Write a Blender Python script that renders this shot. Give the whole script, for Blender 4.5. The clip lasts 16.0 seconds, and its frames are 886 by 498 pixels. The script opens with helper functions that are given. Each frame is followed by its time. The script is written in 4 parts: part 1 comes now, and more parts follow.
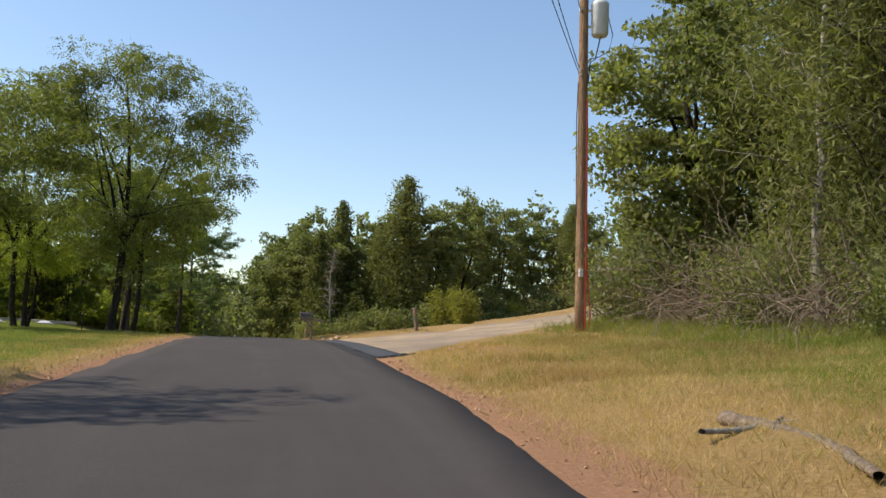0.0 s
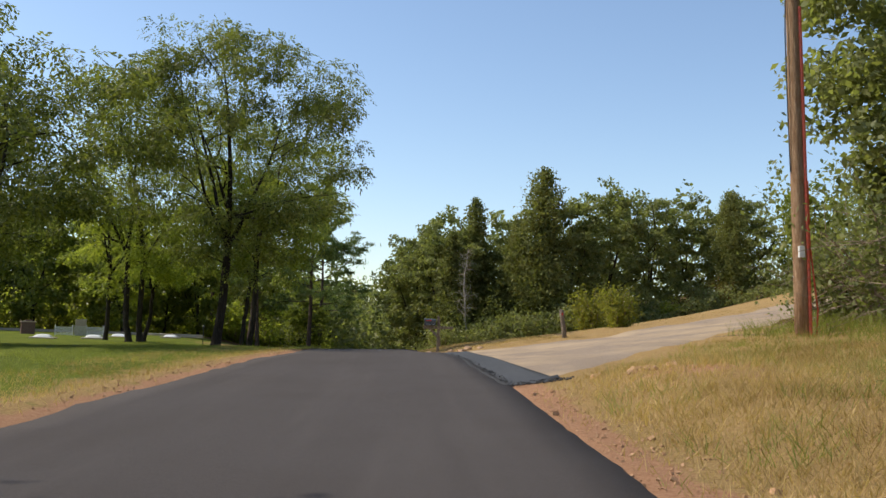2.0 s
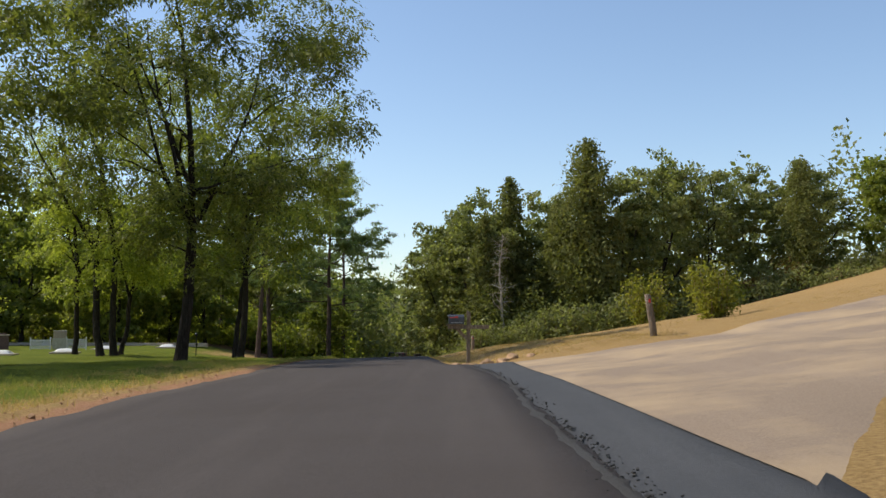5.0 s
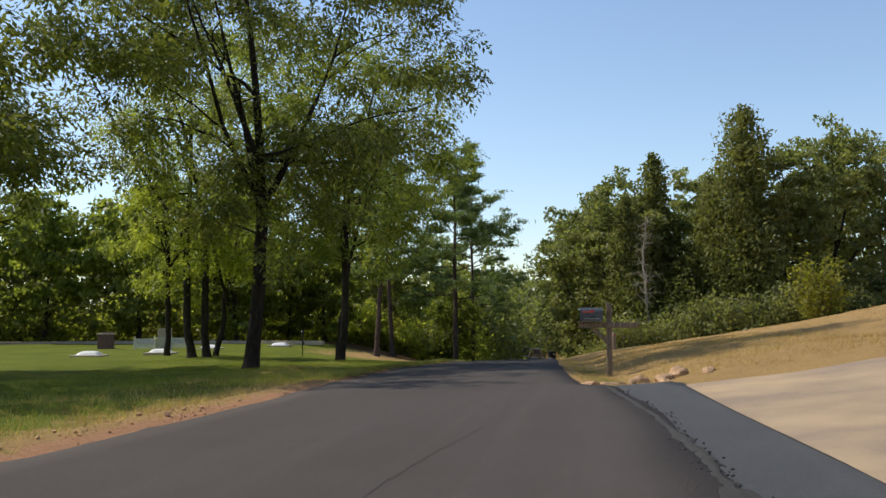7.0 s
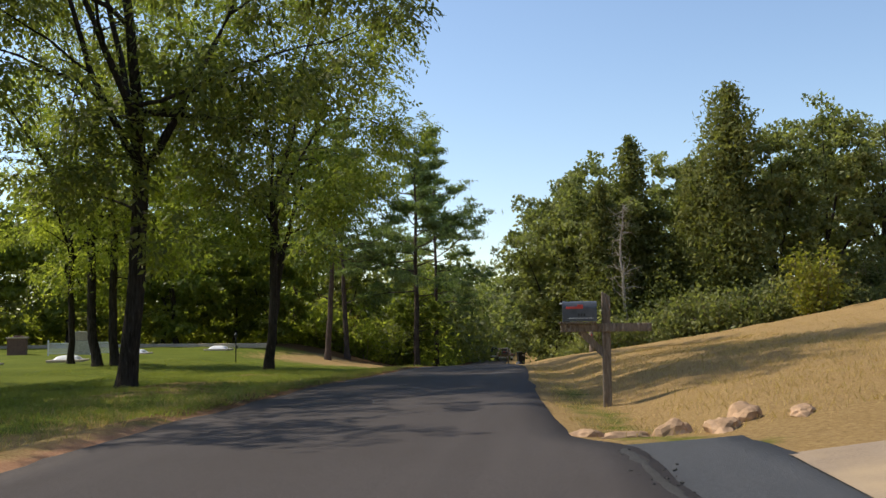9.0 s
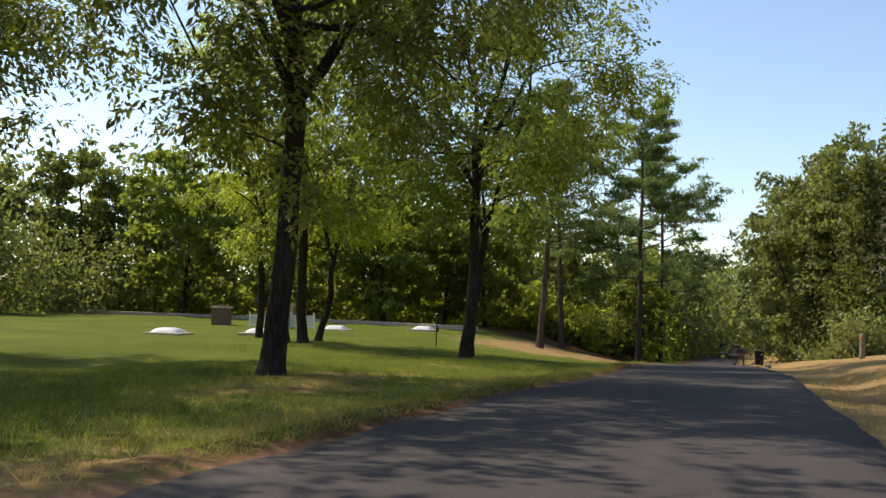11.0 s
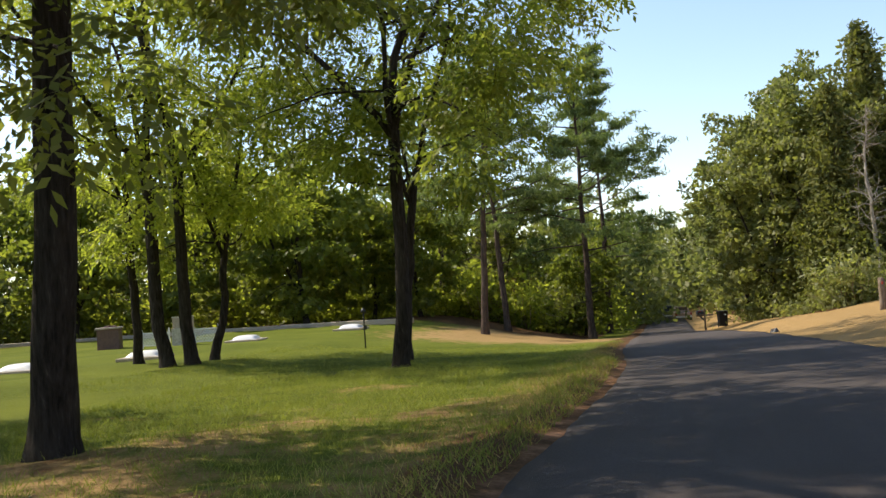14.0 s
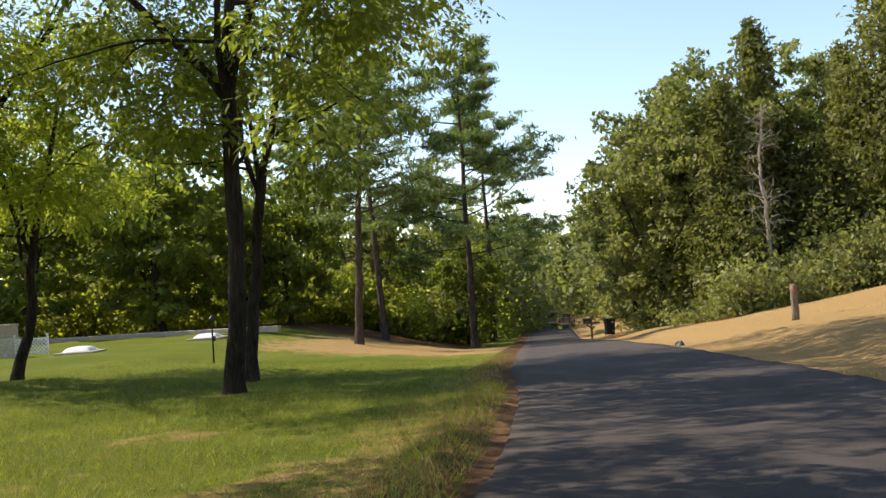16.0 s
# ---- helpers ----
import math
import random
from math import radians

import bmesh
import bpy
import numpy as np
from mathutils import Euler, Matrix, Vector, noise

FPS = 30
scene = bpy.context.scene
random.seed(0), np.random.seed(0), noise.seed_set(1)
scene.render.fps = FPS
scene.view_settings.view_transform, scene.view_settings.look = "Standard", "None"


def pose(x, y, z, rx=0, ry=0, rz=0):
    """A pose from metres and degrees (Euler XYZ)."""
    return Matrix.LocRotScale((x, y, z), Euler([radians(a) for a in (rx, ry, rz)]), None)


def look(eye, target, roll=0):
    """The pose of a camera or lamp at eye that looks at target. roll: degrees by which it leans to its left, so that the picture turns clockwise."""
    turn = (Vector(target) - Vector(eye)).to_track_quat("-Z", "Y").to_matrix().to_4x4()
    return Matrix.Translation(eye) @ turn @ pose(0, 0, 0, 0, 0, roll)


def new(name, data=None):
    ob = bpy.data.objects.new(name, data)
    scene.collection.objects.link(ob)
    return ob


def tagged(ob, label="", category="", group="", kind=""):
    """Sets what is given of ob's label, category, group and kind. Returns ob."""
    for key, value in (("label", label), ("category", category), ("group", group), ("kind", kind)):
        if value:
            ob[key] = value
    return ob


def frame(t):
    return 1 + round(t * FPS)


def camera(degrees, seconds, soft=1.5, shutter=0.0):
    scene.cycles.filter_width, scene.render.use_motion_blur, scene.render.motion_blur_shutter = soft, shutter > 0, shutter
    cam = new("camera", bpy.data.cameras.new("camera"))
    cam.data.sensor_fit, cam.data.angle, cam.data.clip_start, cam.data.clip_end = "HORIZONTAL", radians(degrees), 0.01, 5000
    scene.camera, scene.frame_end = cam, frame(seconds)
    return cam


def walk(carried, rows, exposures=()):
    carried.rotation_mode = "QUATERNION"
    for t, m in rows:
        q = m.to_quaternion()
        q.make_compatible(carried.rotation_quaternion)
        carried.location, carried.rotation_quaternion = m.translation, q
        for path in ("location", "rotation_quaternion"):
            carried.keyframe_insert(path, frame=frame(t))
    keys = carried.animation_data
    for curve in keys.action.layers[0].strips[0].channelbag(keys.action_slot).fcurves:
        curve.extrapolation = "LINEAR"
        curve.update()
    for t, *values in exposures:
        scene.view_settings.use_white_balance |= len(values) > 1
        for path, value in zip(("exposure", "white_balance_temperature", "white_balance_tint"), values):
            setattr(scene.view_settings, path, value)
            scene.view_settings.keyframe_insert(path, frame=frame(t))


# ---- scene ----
cam = camera(50.0, 16.0)
PATH = [
    (0, (0.055, -10.373, 1.461), (0.412, -8.413, 1.637), 3.4),
    (0.5, (0.365, -8.459, 1.479), (0.672, -6.49, 1.654), 3.4),
    (1, (0.598, -6.565, 1.504), (0.832, -4.586, 1.68), 2.8),
    (1.5, (0.822, -4.766, 1.539), (0.967, -2.779, 1.713), 2.3),
    (2, (0.968, -3.03, 1.573), (1.038, -1.039, 1.745), 2.0),
    (2.5, (0.982, -1.318, 1.585), (0.987, 0.675, 1.753), 1.4),
    (3, (1.094, 0.431, 1.614), (1.103, 2.424, 1.783), 0.9),
    (3.5, (1.24, 2.101, 1.632), (1.222, 4.094, 1.799), 1.0),
    (4, (1.287, 3.822, 1.65), (1.288, 5.815, 1.816), 0.0),
    (4.2, (1.293, 4.514, 1.643), (1.3, 6.507, 1.81), -0.3),
    (6.3, (1.79, 12.423, 1.733), (1.657, 14.413, 1.886), 4.1),
    (6.5, (1.77, 13.134, 1.736), (1.532, 15.114, 1.881), 4.2),
    (7, (1.658, 14.824, 1.77), (1.372, 16.797, 1.924), -0.4),
    (7.5, (1.526, 16.457, 1.791), (1.324, 18.44, 1.947), -1.7),
    (8, (1.542, 18.133, 1.812), (1.355, 20.119, 1.965), -1.4),
    (8.2, (1.548, 18.764, 1.814), (1.361, 20.749, 1.967), -1.2),
    (10.3, (1.001, 24.85, 1.797), (0.584, 26.802, 1.927), 0.6),
    (10.5, (0.87, 25.385, 1.791), (0.398, 27.325, 1.917), 1.1),
    (11, (0.488, 26.702, 1.764), (-0.183, 28.583, 1.88), 1.9),
    (11.5, (-0.024, 27.887, 1.743), (-0.892, 29.686, 1.841), 2.2),
    (12, (-0.454, 29.068, 1.755), (-1.256, 30.898, 1.856), 0.4),
    (12.5, (-0.838, 30.237, 1.758), (-1.528, 32.112, 1.849), -2.0),
    (13, (-1.146, 31.42, 1.751), (-1.754, 33.323, 1.832), -3.6),
    (13.5, (-1.435, 32.51, 1.744), (-2.026, 34.418, 1.83), -3.6),
    (14, (-1.694, 33.512, 1.739), (-2.219, 35.439, 1.829), -4.2),
    (14.5, (-1.849, 34.532, 1.731), (-2.314, 36.476, 1.82), -4.1),
    (15, (-1.952, 35.572, 1.721), (-2.391, 37.522, 1.808), -3.7),
    (15.5, (-2.069, 36.599, 1.712), (-2.444, 38.562, 1.798), -4.0),
    (16, (-2.162, 37.646, 1.718), (-2.45, 39.623, 1.802), -3.9),
]
walk(cam, [(t, look(eye, target, roll)) for t, eye, target, roll in PATH], [(0, -0.06, 6500, 10), (4, -0.16, 6500, 10), (8, -0.1, 6500, 10), (10.5, 0.06, 6700, 11), (13, 0.32, 6850, 11.5), (16, 0.48, 6850, 11.5)])

# ---- daylight ----
SUN = Vector((-0.95, 0.2, 1.04)).normalized()
world = bpy.data.worlds.new("sky")
scene.world = world
world.use_nodes = True
wn = world.node_tree
sky = wn.nodes.new("ShaderNodeTexSky")
sky.sky_type = "NISHITA"
sky.sun_disc = False
sky.sun_elevation = math.asin(SUN.z)
sky.sun_rotation = math.atan2(SUN.x, SUN.y)
sky.air_density, sky.dust_density, sky.ozone_density = 1.0, 0.6, 1.5
wn.nodes["Background"].inputs["Strength"].default_value = 0.19
wn.links.new(sky.outputs["Color"], wn.nodes["Background"].inputs["Color"])
lamp = bpy.data.lights.new("sun", "SUN")
lamp.energy, lamp.angle, lamp.color = 5.0, radians(0.53), (1.0, 0.93, 0.81)
sun = new("sun", lamp)
sun.matrix_world = look(SUN * 100, (0, 0, 0))


# ---- materials ----
def mat(name, color, rough=0.8, metal=0.0):
    m = bpy.data.materials.new(name)
    m.use_nodes = True
    p = m.node_tree.nodes["Principled BSDF"]
    p.inputs["Base Color"].default_value = (*color, 1)
    p.inputs["Roughness"].default_value = rough
    p.inputs["Metallic"].default_value = metal
    p.inputs["Specular IOR Level"].default_value = 0.08 if rough > 0.8 else 0.5
    return m


def node(m, kind, **values):
    n = m.node_tree.nodes.new(kind)
    for key, value in values.items():
        n.inputs[key].default_value = value
    return n


def join(m, a, b):
    m.node_tree.links.new(a, b)


def coords(m):
    return node(m, "ShaderNodeTexCoord").outputs["Object"]


def place_of(m):
    return node(m, "ShaderNodeNewGeometry").outputs["Position"]


def noise_tex(m, vec, scale, detail=5.0, rough=0.6):
    n = node(m, "ShaderNodeTexNoise", Scale=scale, Detail=detail, Roughness=rough)
    join(m, vec, n.inputs["Vector"])
    return n.outputs["Fac"]


def ramp(m, fac, *stops):
    r = node(m, "ShaderNodeValToRGB")
    while len(r.color_ramp.elements) < len(stops):
        r.color_ramp.elements.new(0.5)
    for e, (at, c) in zip(r.color_ramp.elements, stops):
        e.position, e.color = at, (*c, 1)
    join(m, fac, r.inputs["Fac"])
    return r.outputs["Color"]


def mix(m, fac, a, b, blend="MIX"):
    n = m.node_tree.nodes.new("ShaderNodeMix")
    n.data_type, n.blend_type = "RGBA", blend
    for value, socket in ((fac, n.inputs[0]), (a, n.inputs[6]), (b, n.inputs[7])):
        if hasattr(value, "links"):
            join(m, value, socket)
        elif isinstance(value, tuple):
            socket.default_value = (*value, 1)
        else:
            socket.default_value = value
    return n.outputs[2]


def finish(m, color=None, height=None, strength=0.3, distance=0.02):
    p = m.node_tree.nodes["Principled BSDF"]
    if color is not None:
        join(m, color, p.inputs["Base Color"])
    if height is not None:
        b = node(m, "ShaderNodeBump", Strength=strength, Distance=distance)
        join(m, height, b.inputs["Height"])
        join(m, b.outputs["Normal"], p.inputs["Normal"])
    return m


def asphalt(name, dark, light, patch):
    m = mat(name, dark, 0.82)
    v = place_of(m)
    grain = noise_tex(m, v, 55, 6, 0.75)
    wide = noise_tex(m, v, 0.55, 4)
    c = ramp(m, grain, (0.3, dark), (0.72, light))
    c = mix(m, ramp(m, wide, (0.42, (0, 0, 0)), (0.68, (0.75,) * 3)), c, patch)
    streak = node(m, "ShaderNodeMapping")
    streak.inputs["Scale"].default_value = (2.2, 0.12, 1)
    join(m, v, streak.inputs["Vector"])
    c = mix(m, ramp(m, noise_tex(m, streak.outputs["Vector"], 1.0, 3), (0.5, (0, 0, 0)), (0.75, (0.35,) * 3)), c, light)
    return finish(m, c, grain, 0.8, 0.012)


M_ROAD = asphalt("new_asphalt", (0.052, 0.044, 0.040), (0.108, 0.092, 0.083), (0.070, 0.058, 0.051))
M_APRON = asphalt("old_asphalt", (0.046, 0.048, 0.051), (0.105, 0.105, 0.108), (0.062, 0.064, 0.068))
M_DRIVE = asphalt("driveway_concrete", (0.19, 0.14, 0.10), (0.36, 0.275, 0.20), (0.48, 0.35, 0.21))
M_CRUMB = asphalt("broken_asphalt", (0.03, 0.03, 0.03), (0.10, 0.095, 0.09), (0.05, 0.045, 0.04))


def ground_material():
    m = mat("ground_cover", (0.2, 0.2, 0.1), 0.95)
    v = place_of(m)
    a = m.node_tree.nodes.new("ShaderNodeAttribute")
    a.attribute_name = "cover"
    sep = node(m, "ShaderNodeSeparateColor")
    join(m, a.outputs["Color"], sep.inputs["Color"])
    fine, mid, wide = noise_tex(m, v, 22, 6, 0.75), noise_tex(m, v, 2.4, 5), noise_tex(m, v, 0.28, 4)
    green = ramp(m, fine, (0.25, (0.05, 0.066, 0.008)), (0.6, (0.112, 0.135, 0.014)), (0.85, (0.20, 0.205, 0.034)))
    green = mix(m, ramp(m, wide, (0.4, (0, 0, 0)), (0.7, (0.5,) * 3)), green, (0.185, 0.20, 0.025))
    dry = ramp(m, fine, (0.25, (0.17, 0.095, 0.038)), (0.6, (0.41, 0.27, 0.11)), (0.85, (0.62, 0.45, 0.22)))
    dry = mix(m, ramp(m, mid, (0.45, (0, 0, 0)), (0.7, (0.6,) * 3)), dry, (0.30, 0.19, 0.075))
    dirt = ramp(m, fine, (0.25, (0.27, 0.13, 0.065)), (0.65, (0.45, 0.25, 0.14)), (0.85, (0.56, 0.36, 0.22)))
    litter = ramp(m, fine, (0.3, (0.05, 0.028, 0.012)), (0.7, (0.17, 0.09, 0.04)))

    def edge(value, width=0.22):
        add = node(m, "ShaderNodeMath")
        add.operation = "MULTIPLY_ADD"
        join(m, mid, add.inputs[0])
        add.inputs[1].default_value = 0.9
        join(m, value, add.inputs[2])
        return ramp(m, add.outputs[0], (0.95 - width, (0, 0, 0)), (0.95 + width * 0.2, (1, 1, 1)))

    c = mix(m, edge(sep.outputs["Red"]), green, dry)
    c = mix(m, edge(sep.outputs["Blue"]), c, litter)
    c = mix(m, edge(sep.outputs["Green"]), c, dirt)
    return finish(m, c, fine, 0.8, 0.05)


M_GROUND = ground_material()


def foliage(name, tones, gloss=0.55, through_light=0.45):
    m = mat(name, tones[0], gloss)
    g = node(m, "ShaderNodeNewGeometry")
    c = ramp(m, g.outputs["Random Per Island"], *[(i / max(1, len(tones) - 1), t) for i, t in enumerate(tones)])
    c = mix(m, ramp(m, noise_tex(m, g.outputs["Position"], 0.35, 3), (0.35, (0, 0, 0)), (0.7, (0.6,) * 3)), c, tuple(t * 1.35 for t in tones[-1]))
    finish(m, c)
    p = m.node_tree.nodes["Principled BSDF"]
    p.inputs["Specular IOR Level"].default_value = 0.12
    t = node(m, "ShaderNodeBsdfTranslucent")
    warm = mix(m, 1.0, c, (1.75, 1.9, 0.85), "MULTIPLY")
    join(m, warm, t.inputs["Color"])
    s = node(m, "ShaderNodeMixShader", Fac=through_light)
    join(m, p.outputs[0], s.inputs[1])
    join(m, t.outputs[0], s.inputs[2])
    join(m, s.outputs[0], m.node_tree.nodes["Material Output"].inputs["Surface"])
    return m


# tones kept dark: the near walnut's shaded side is put into its leaf colour
LEAF_WALNUT = foliage("walnut_leaves", [(0.042, 0.055, 0.018), (0.078, 0.095, 0.028), (0.125, 0.14, 0.04), (0.19, 0.19, 0.055)], 0.42, 0.38)
LEAF_OAK = foliage("oak_leaves", [(0.07, 0.083, 0.033), (0.132, 0.146, 0.056), (0.23, 0.23, 0.095)], 0.42, 0.40)
# these two are lighter: sunlight on lawn and back trees put into the colour
LEAF_LIME = foliage("bright_leaves", [(0.10, 0.125, 0.026), (0.178, 0.2, 0.04), (0.275, 0.275, 0.062)], 0.42, 0.58)
LEAF_LIT = foliage("lit_leaves", [(0.066, 0.088, 0.022), (0.122, 0.146, 0.034), (0.205, 0.212, 0.052)], 0.42, 0.5)
LEAF_YELLOW = foliage("yellowing_leaves", [(0.07, 0.09, 0.02), (0.12, 0.135, 0.028), (0.215, 0.195, 0.04)], 0.5, 0.45)
LEAF_CEDAR = foliage("cedar_needles", [(0.07, 0.08, 0.027), (0.12, 0.13, 0.042), (0.19, 0.185, 0.062)], 0.7, 0.3)
LEAF_PINE = foliage("pine_needles", [(0.055, 0.08, 0.034), (0.10, 0.135, 0.055), (0.165, 0.195, 0.085)], 0.45, 0.4)
LEAF_RUST = foliage("rusty_leaves", [(0.10, 0.04, 0.015), (0.16, 0.08, 0.025), (0.10, 0.10, 0.025)], 0.6, 0.35)
GRASS_GREEN = foliage("green_grass", [(0.095, 0.12, 0.022), (0.15, 0.175, 0.034), (0.23, 0.225, 0.065)], 0.6, 0.35)
GRASS_DRY = foliage("dry_grass", [(0.17, 0.105, 0.045), (0.29, 0.19, 0.08), (0.45, 0.32, 0.15)], 0.8, 0.3)


def bark(name, dark, light, scale):
    m = mat(name, dark, 0.95)
    v = coords(m)
    mp = node(m, "ShaderNodeMapping")
    mp.inputs["Scale"].default_value = (scale, scale, scale * 0.16)
    join(m, v, mp.inputs["Vector"])
    ridges = noise_tex(m, mp.outputs["Vector"], 3.0, 6, 0.7)
    c = ramp(m, ridges, (0.35, dark), (0.6, tuple(0.4 * a + 0.6 * b for a, b in zip(dark, light))), (0.74, tuple(1.7 * b for b in light)))
    c = mix(m, ramp(m, noise_tex(m, v, 1.3, 3), (0.5, (0, 0, 0)), (0.7, (0.4,) * 3)), c, light)
    return finish(m, c, ridges, 1.0, 0.06)


M_BARK = bark("dark_bark", (0.018, 0.014, 0.011), (0.08, 0.066, 0.053), 6)
M_PINEBARK = bark("pine_bark", (0.04, 0.03, 0.024), (0.16, 0.115, 0.09), 4)
M_DEADWOOD = bark("bleached_wood", (0.26, 0.22, 0.17), (0.5, 0.45, 0.37), 6)
M_POLE = bark("pole_timber", (0.25, 0.14, 0.075), (0.47, 0.31, 0.19), 7)
M_TWIG = bark("dry_twigs", (0.20, 0.14, 0.095), (0.46, 0.36, 0.26), 6)
M_POST = bark("grey_post_timber", (0.15, 0.115, 0.085), (0.38, 0.30, 0.225), 9)


def plain(name, color, rough, metal=0.0, spread=0.25, scale=14):
    m = mat(name, color, rough, metal)
    f = noise_tex(m, coords(m), scale, 5)
    low = tuple(c * (1 - spread) for c in color)
    high = tuple(min(1, c * (1 + spread)) for c in color)
    return finish(m, ramp(m, f, (0.3, low), (0.7, high)), f, 0.15, 0.004)


M_STEEL = plain("grey_enamel", (0.70, 0.69, 0.66), 0.35, 0.0, 0.1, 6)
M_DARKBOX = plain("dark_grey_painted_metal", (0.075, 0.078, 0.085), 0.42, 0.3)
M_RED = plain("red_plastic", (0.55, 0.045, 0.03), 0.4)
M_CONDUIT = plain("orange_red_conduit", (0.62, 0.10, 0.05), 0.45)
M_BLACK = plain("black_plastic", (0.018, 0.018, 0.02), 0.45)
M_WIRE = plain("wire", (0.05, 0.05, 0.055), 0.6)
M_DOME = plain("white_acrylic", (0.78, 0.76, 0.72), 0.3, 0.0, 0.06)
M_CURB = plain("pale_curb", (0.40, 0.32, 0.235), 0.8)
M_BROWN = plain("brown_metal", (0.14, 0.075, 0.055), 0.6)
M_BLOCK = plain("cream_block", (0.46, 0.42, 0.33), 0.9)
M_WHITE = plain("white_paint", (0.74, 0.72, 0.68), 0.6, 0.0, 0.08)
M_ROCK = plain("tan_rock", (0.42, 0.27, 0.16), 0.95, 0.0, 0.45, 5)
M_CLOD = plain("red_clay", (0.42, 0.25, 0.14), 0.98, 0.0, 0.4, 9)
M_CARPAINT = plain("tan_car_paint", (0.42, 0.30, 0.23), 0.3, 0.2, 0.08)
M_CARWHITE = plain("silver_car_paint", (0.55, 0.57, 0.60), 0.3, 0.3, 0.06)
M_CARDARK = plain("dark_car_paint", (0.03, 0.03, 0.035), 0.3, 0.2)
M_GLASS = plain("car_glass", (0.03, 0.04, 0.045), 0.08)
M_LAMP = plain("red_lamp", (0.35, 0.02, 0.02), 0.25)


# ---- the lie of the land ----
def table(y, ys, vs):
    return np.interp(y, ys, vs)


def smooth(a, b, x):
    u = np.clip((x - a) / (b - a), 0, 1)
    return u * u * (3 - 2 * u)


def road_z(y):
    return table(y, [-90, -40, -12, 4, 12, 20, 30, 38, 50, 62, 74, 84, 100, 150, 220, 400], [-2.4, -0.5, 0.42, 0.62, 0.72, 0.8, 0.76, 0.66, 0.34, -0.15, -0.75, -1.3, -2.2, -3.7, -4.6, -5])


def road_left(y):
    return table(y, [-90, -40, -12, 0, 27, 33, 40, 45, 50, 56, 78, 100, 150, 220], [-14, -6.0, -2.6, -2.55, -2.6, -2.75, -2.85, -2.85, -3.1, -3.7, -4.9, -6.3, -8.6, -13])


def road_right(y):
    return table(y, [-90, -40, -12, -5, -2, 2, 9, 24, 28.3, 29.2, 33, 39, 48, 55, 61, 69, 78, 100, 150, 220], [-9, -1.2, 1.6, 1.9, 2.15, 2.38, 2.48, 2.4, 2.1, 1.62, 1.36, 1.05, 0.8, 0.3, -0.1, -0.6, -1.2, -2.6, -4.3, -8])


def land(x, y):
    """Height of the ground at x, y (numbers or arrays)."""
    x, y = np.asarray(x, float), np.asarray(y, float)
    mid = (road_left(y) + road_right(y)) / 2
    z = road_z(y) + 0.03 * np.clip(x - mid, -2.6, 2.6)
    u = np.maximum(x - road_right(y), 0)
    drive = smooth(7.5, 10, y) * (1 - smooth(27.5, 30, y))
    z = z + (0.12 * u + 0.002 * np.minimum(u, 60) ** 2) * (1 - 0.25 * smooth(40, 140, u)) - (0.10 + 0.09 * smooth(28, 31, y) * (1 - smooth(45, 60, y))) * np.exp(-((u - 0.9) / 0.7) ** 2) * (u > 0) * (1 - drive)
    z = z + 0.22 * np.exp(-(((x - 4.9) / 1.3) ** 2 + ((y - 9.3) / 1.6) ** 2))
    v = np.maximum(road_left(y) - x, 0)
    z = z + (0.32 - road_z(y)) * smooth(2, 15, v) * smooth(28, 46, y) * (1 - smooth(95, 125, y)) - 0.012 * np.minimum(v, 40) * (1 - smooth(28, 46, y))
    z = z + 0.10 * np.exp(-((v - 0.45) / 0.3) ** 2) * (v > 0)
    ripple = 0.05 * np.sin(0.9 * x + 0.7 * y) * np.sin(0.55 * y - 0.8 * x + 1.3) + 0.025 * np.sin(2.7 * x + 1.1) * np.sin(2.3 * y)
    return z + ripple * smooth(0.3, 3, u + v)


def spot(x, y, sink=0.0):
    return Vector((x, y, float(land(x, y)) - sink))


def mesh_of(name, verts, faces):
    me = bpy.data.meshes.new(name)
    verts, faces = np.asarray(verts, np.float32), np.asarray(faces, np.int32)
    k = faces.shape[1]
    me.vertices.add(len(verts))
    me.vertices.foreach_set("co", verts.ravel())
    me.loops.add(faces.size)
    me.loops.foreach_set("vertex_index", faces.ravel())
    me.polygons.add(len(faces))
    me.polygons.foreach_set("loop_start", np.arange(0, faces.size, k, dtype=np.int32))
    me.update(calc_edges=True)
    return me


def part(name, data, material, parent=None, label=""):
    """One mesh object from a bmesh or a mesh, under its thing."""
    if isinstance(data, bmesh.types.BMesh):
        me = bpy.data.meshes.new(name)
        data.to_mesh(me)
        data.free()
        data = me
    ob = new(name, data)
    if not data.materials:
        data.materials.append(material)
    ob.parent = parent
    return tagged(ob, label)


def thing(name, at, label, category, group="", turn=0.0):
    ob = new(name)
    ob.empty_display_size = 0.2
    ob.matrix_basis = Matrix.Translation(at) @ pose(0, 0, 0, 0, 0, turn)
    return tagged(ob, label, category, group)


def box(bm, cx, cy, cz, sx, sy, sz, bevel=0.0, m=None):
    made = bmesh.ops.create_cube(bm, size=1.0, matrix=(m or Matrix()) @ Matrix.Translation((cx, cy, cz)) @ Matrix.Diagonal((sx, sy, sz, 1)))
    if bevel:
        edges = list({e for v in made["verts"] for e in v.link_edges})
        bmesh.ops.bevel(bm, geom=edges, offset=bevel, segments=2, affect="EDGES", profile=0.5)
    return bm


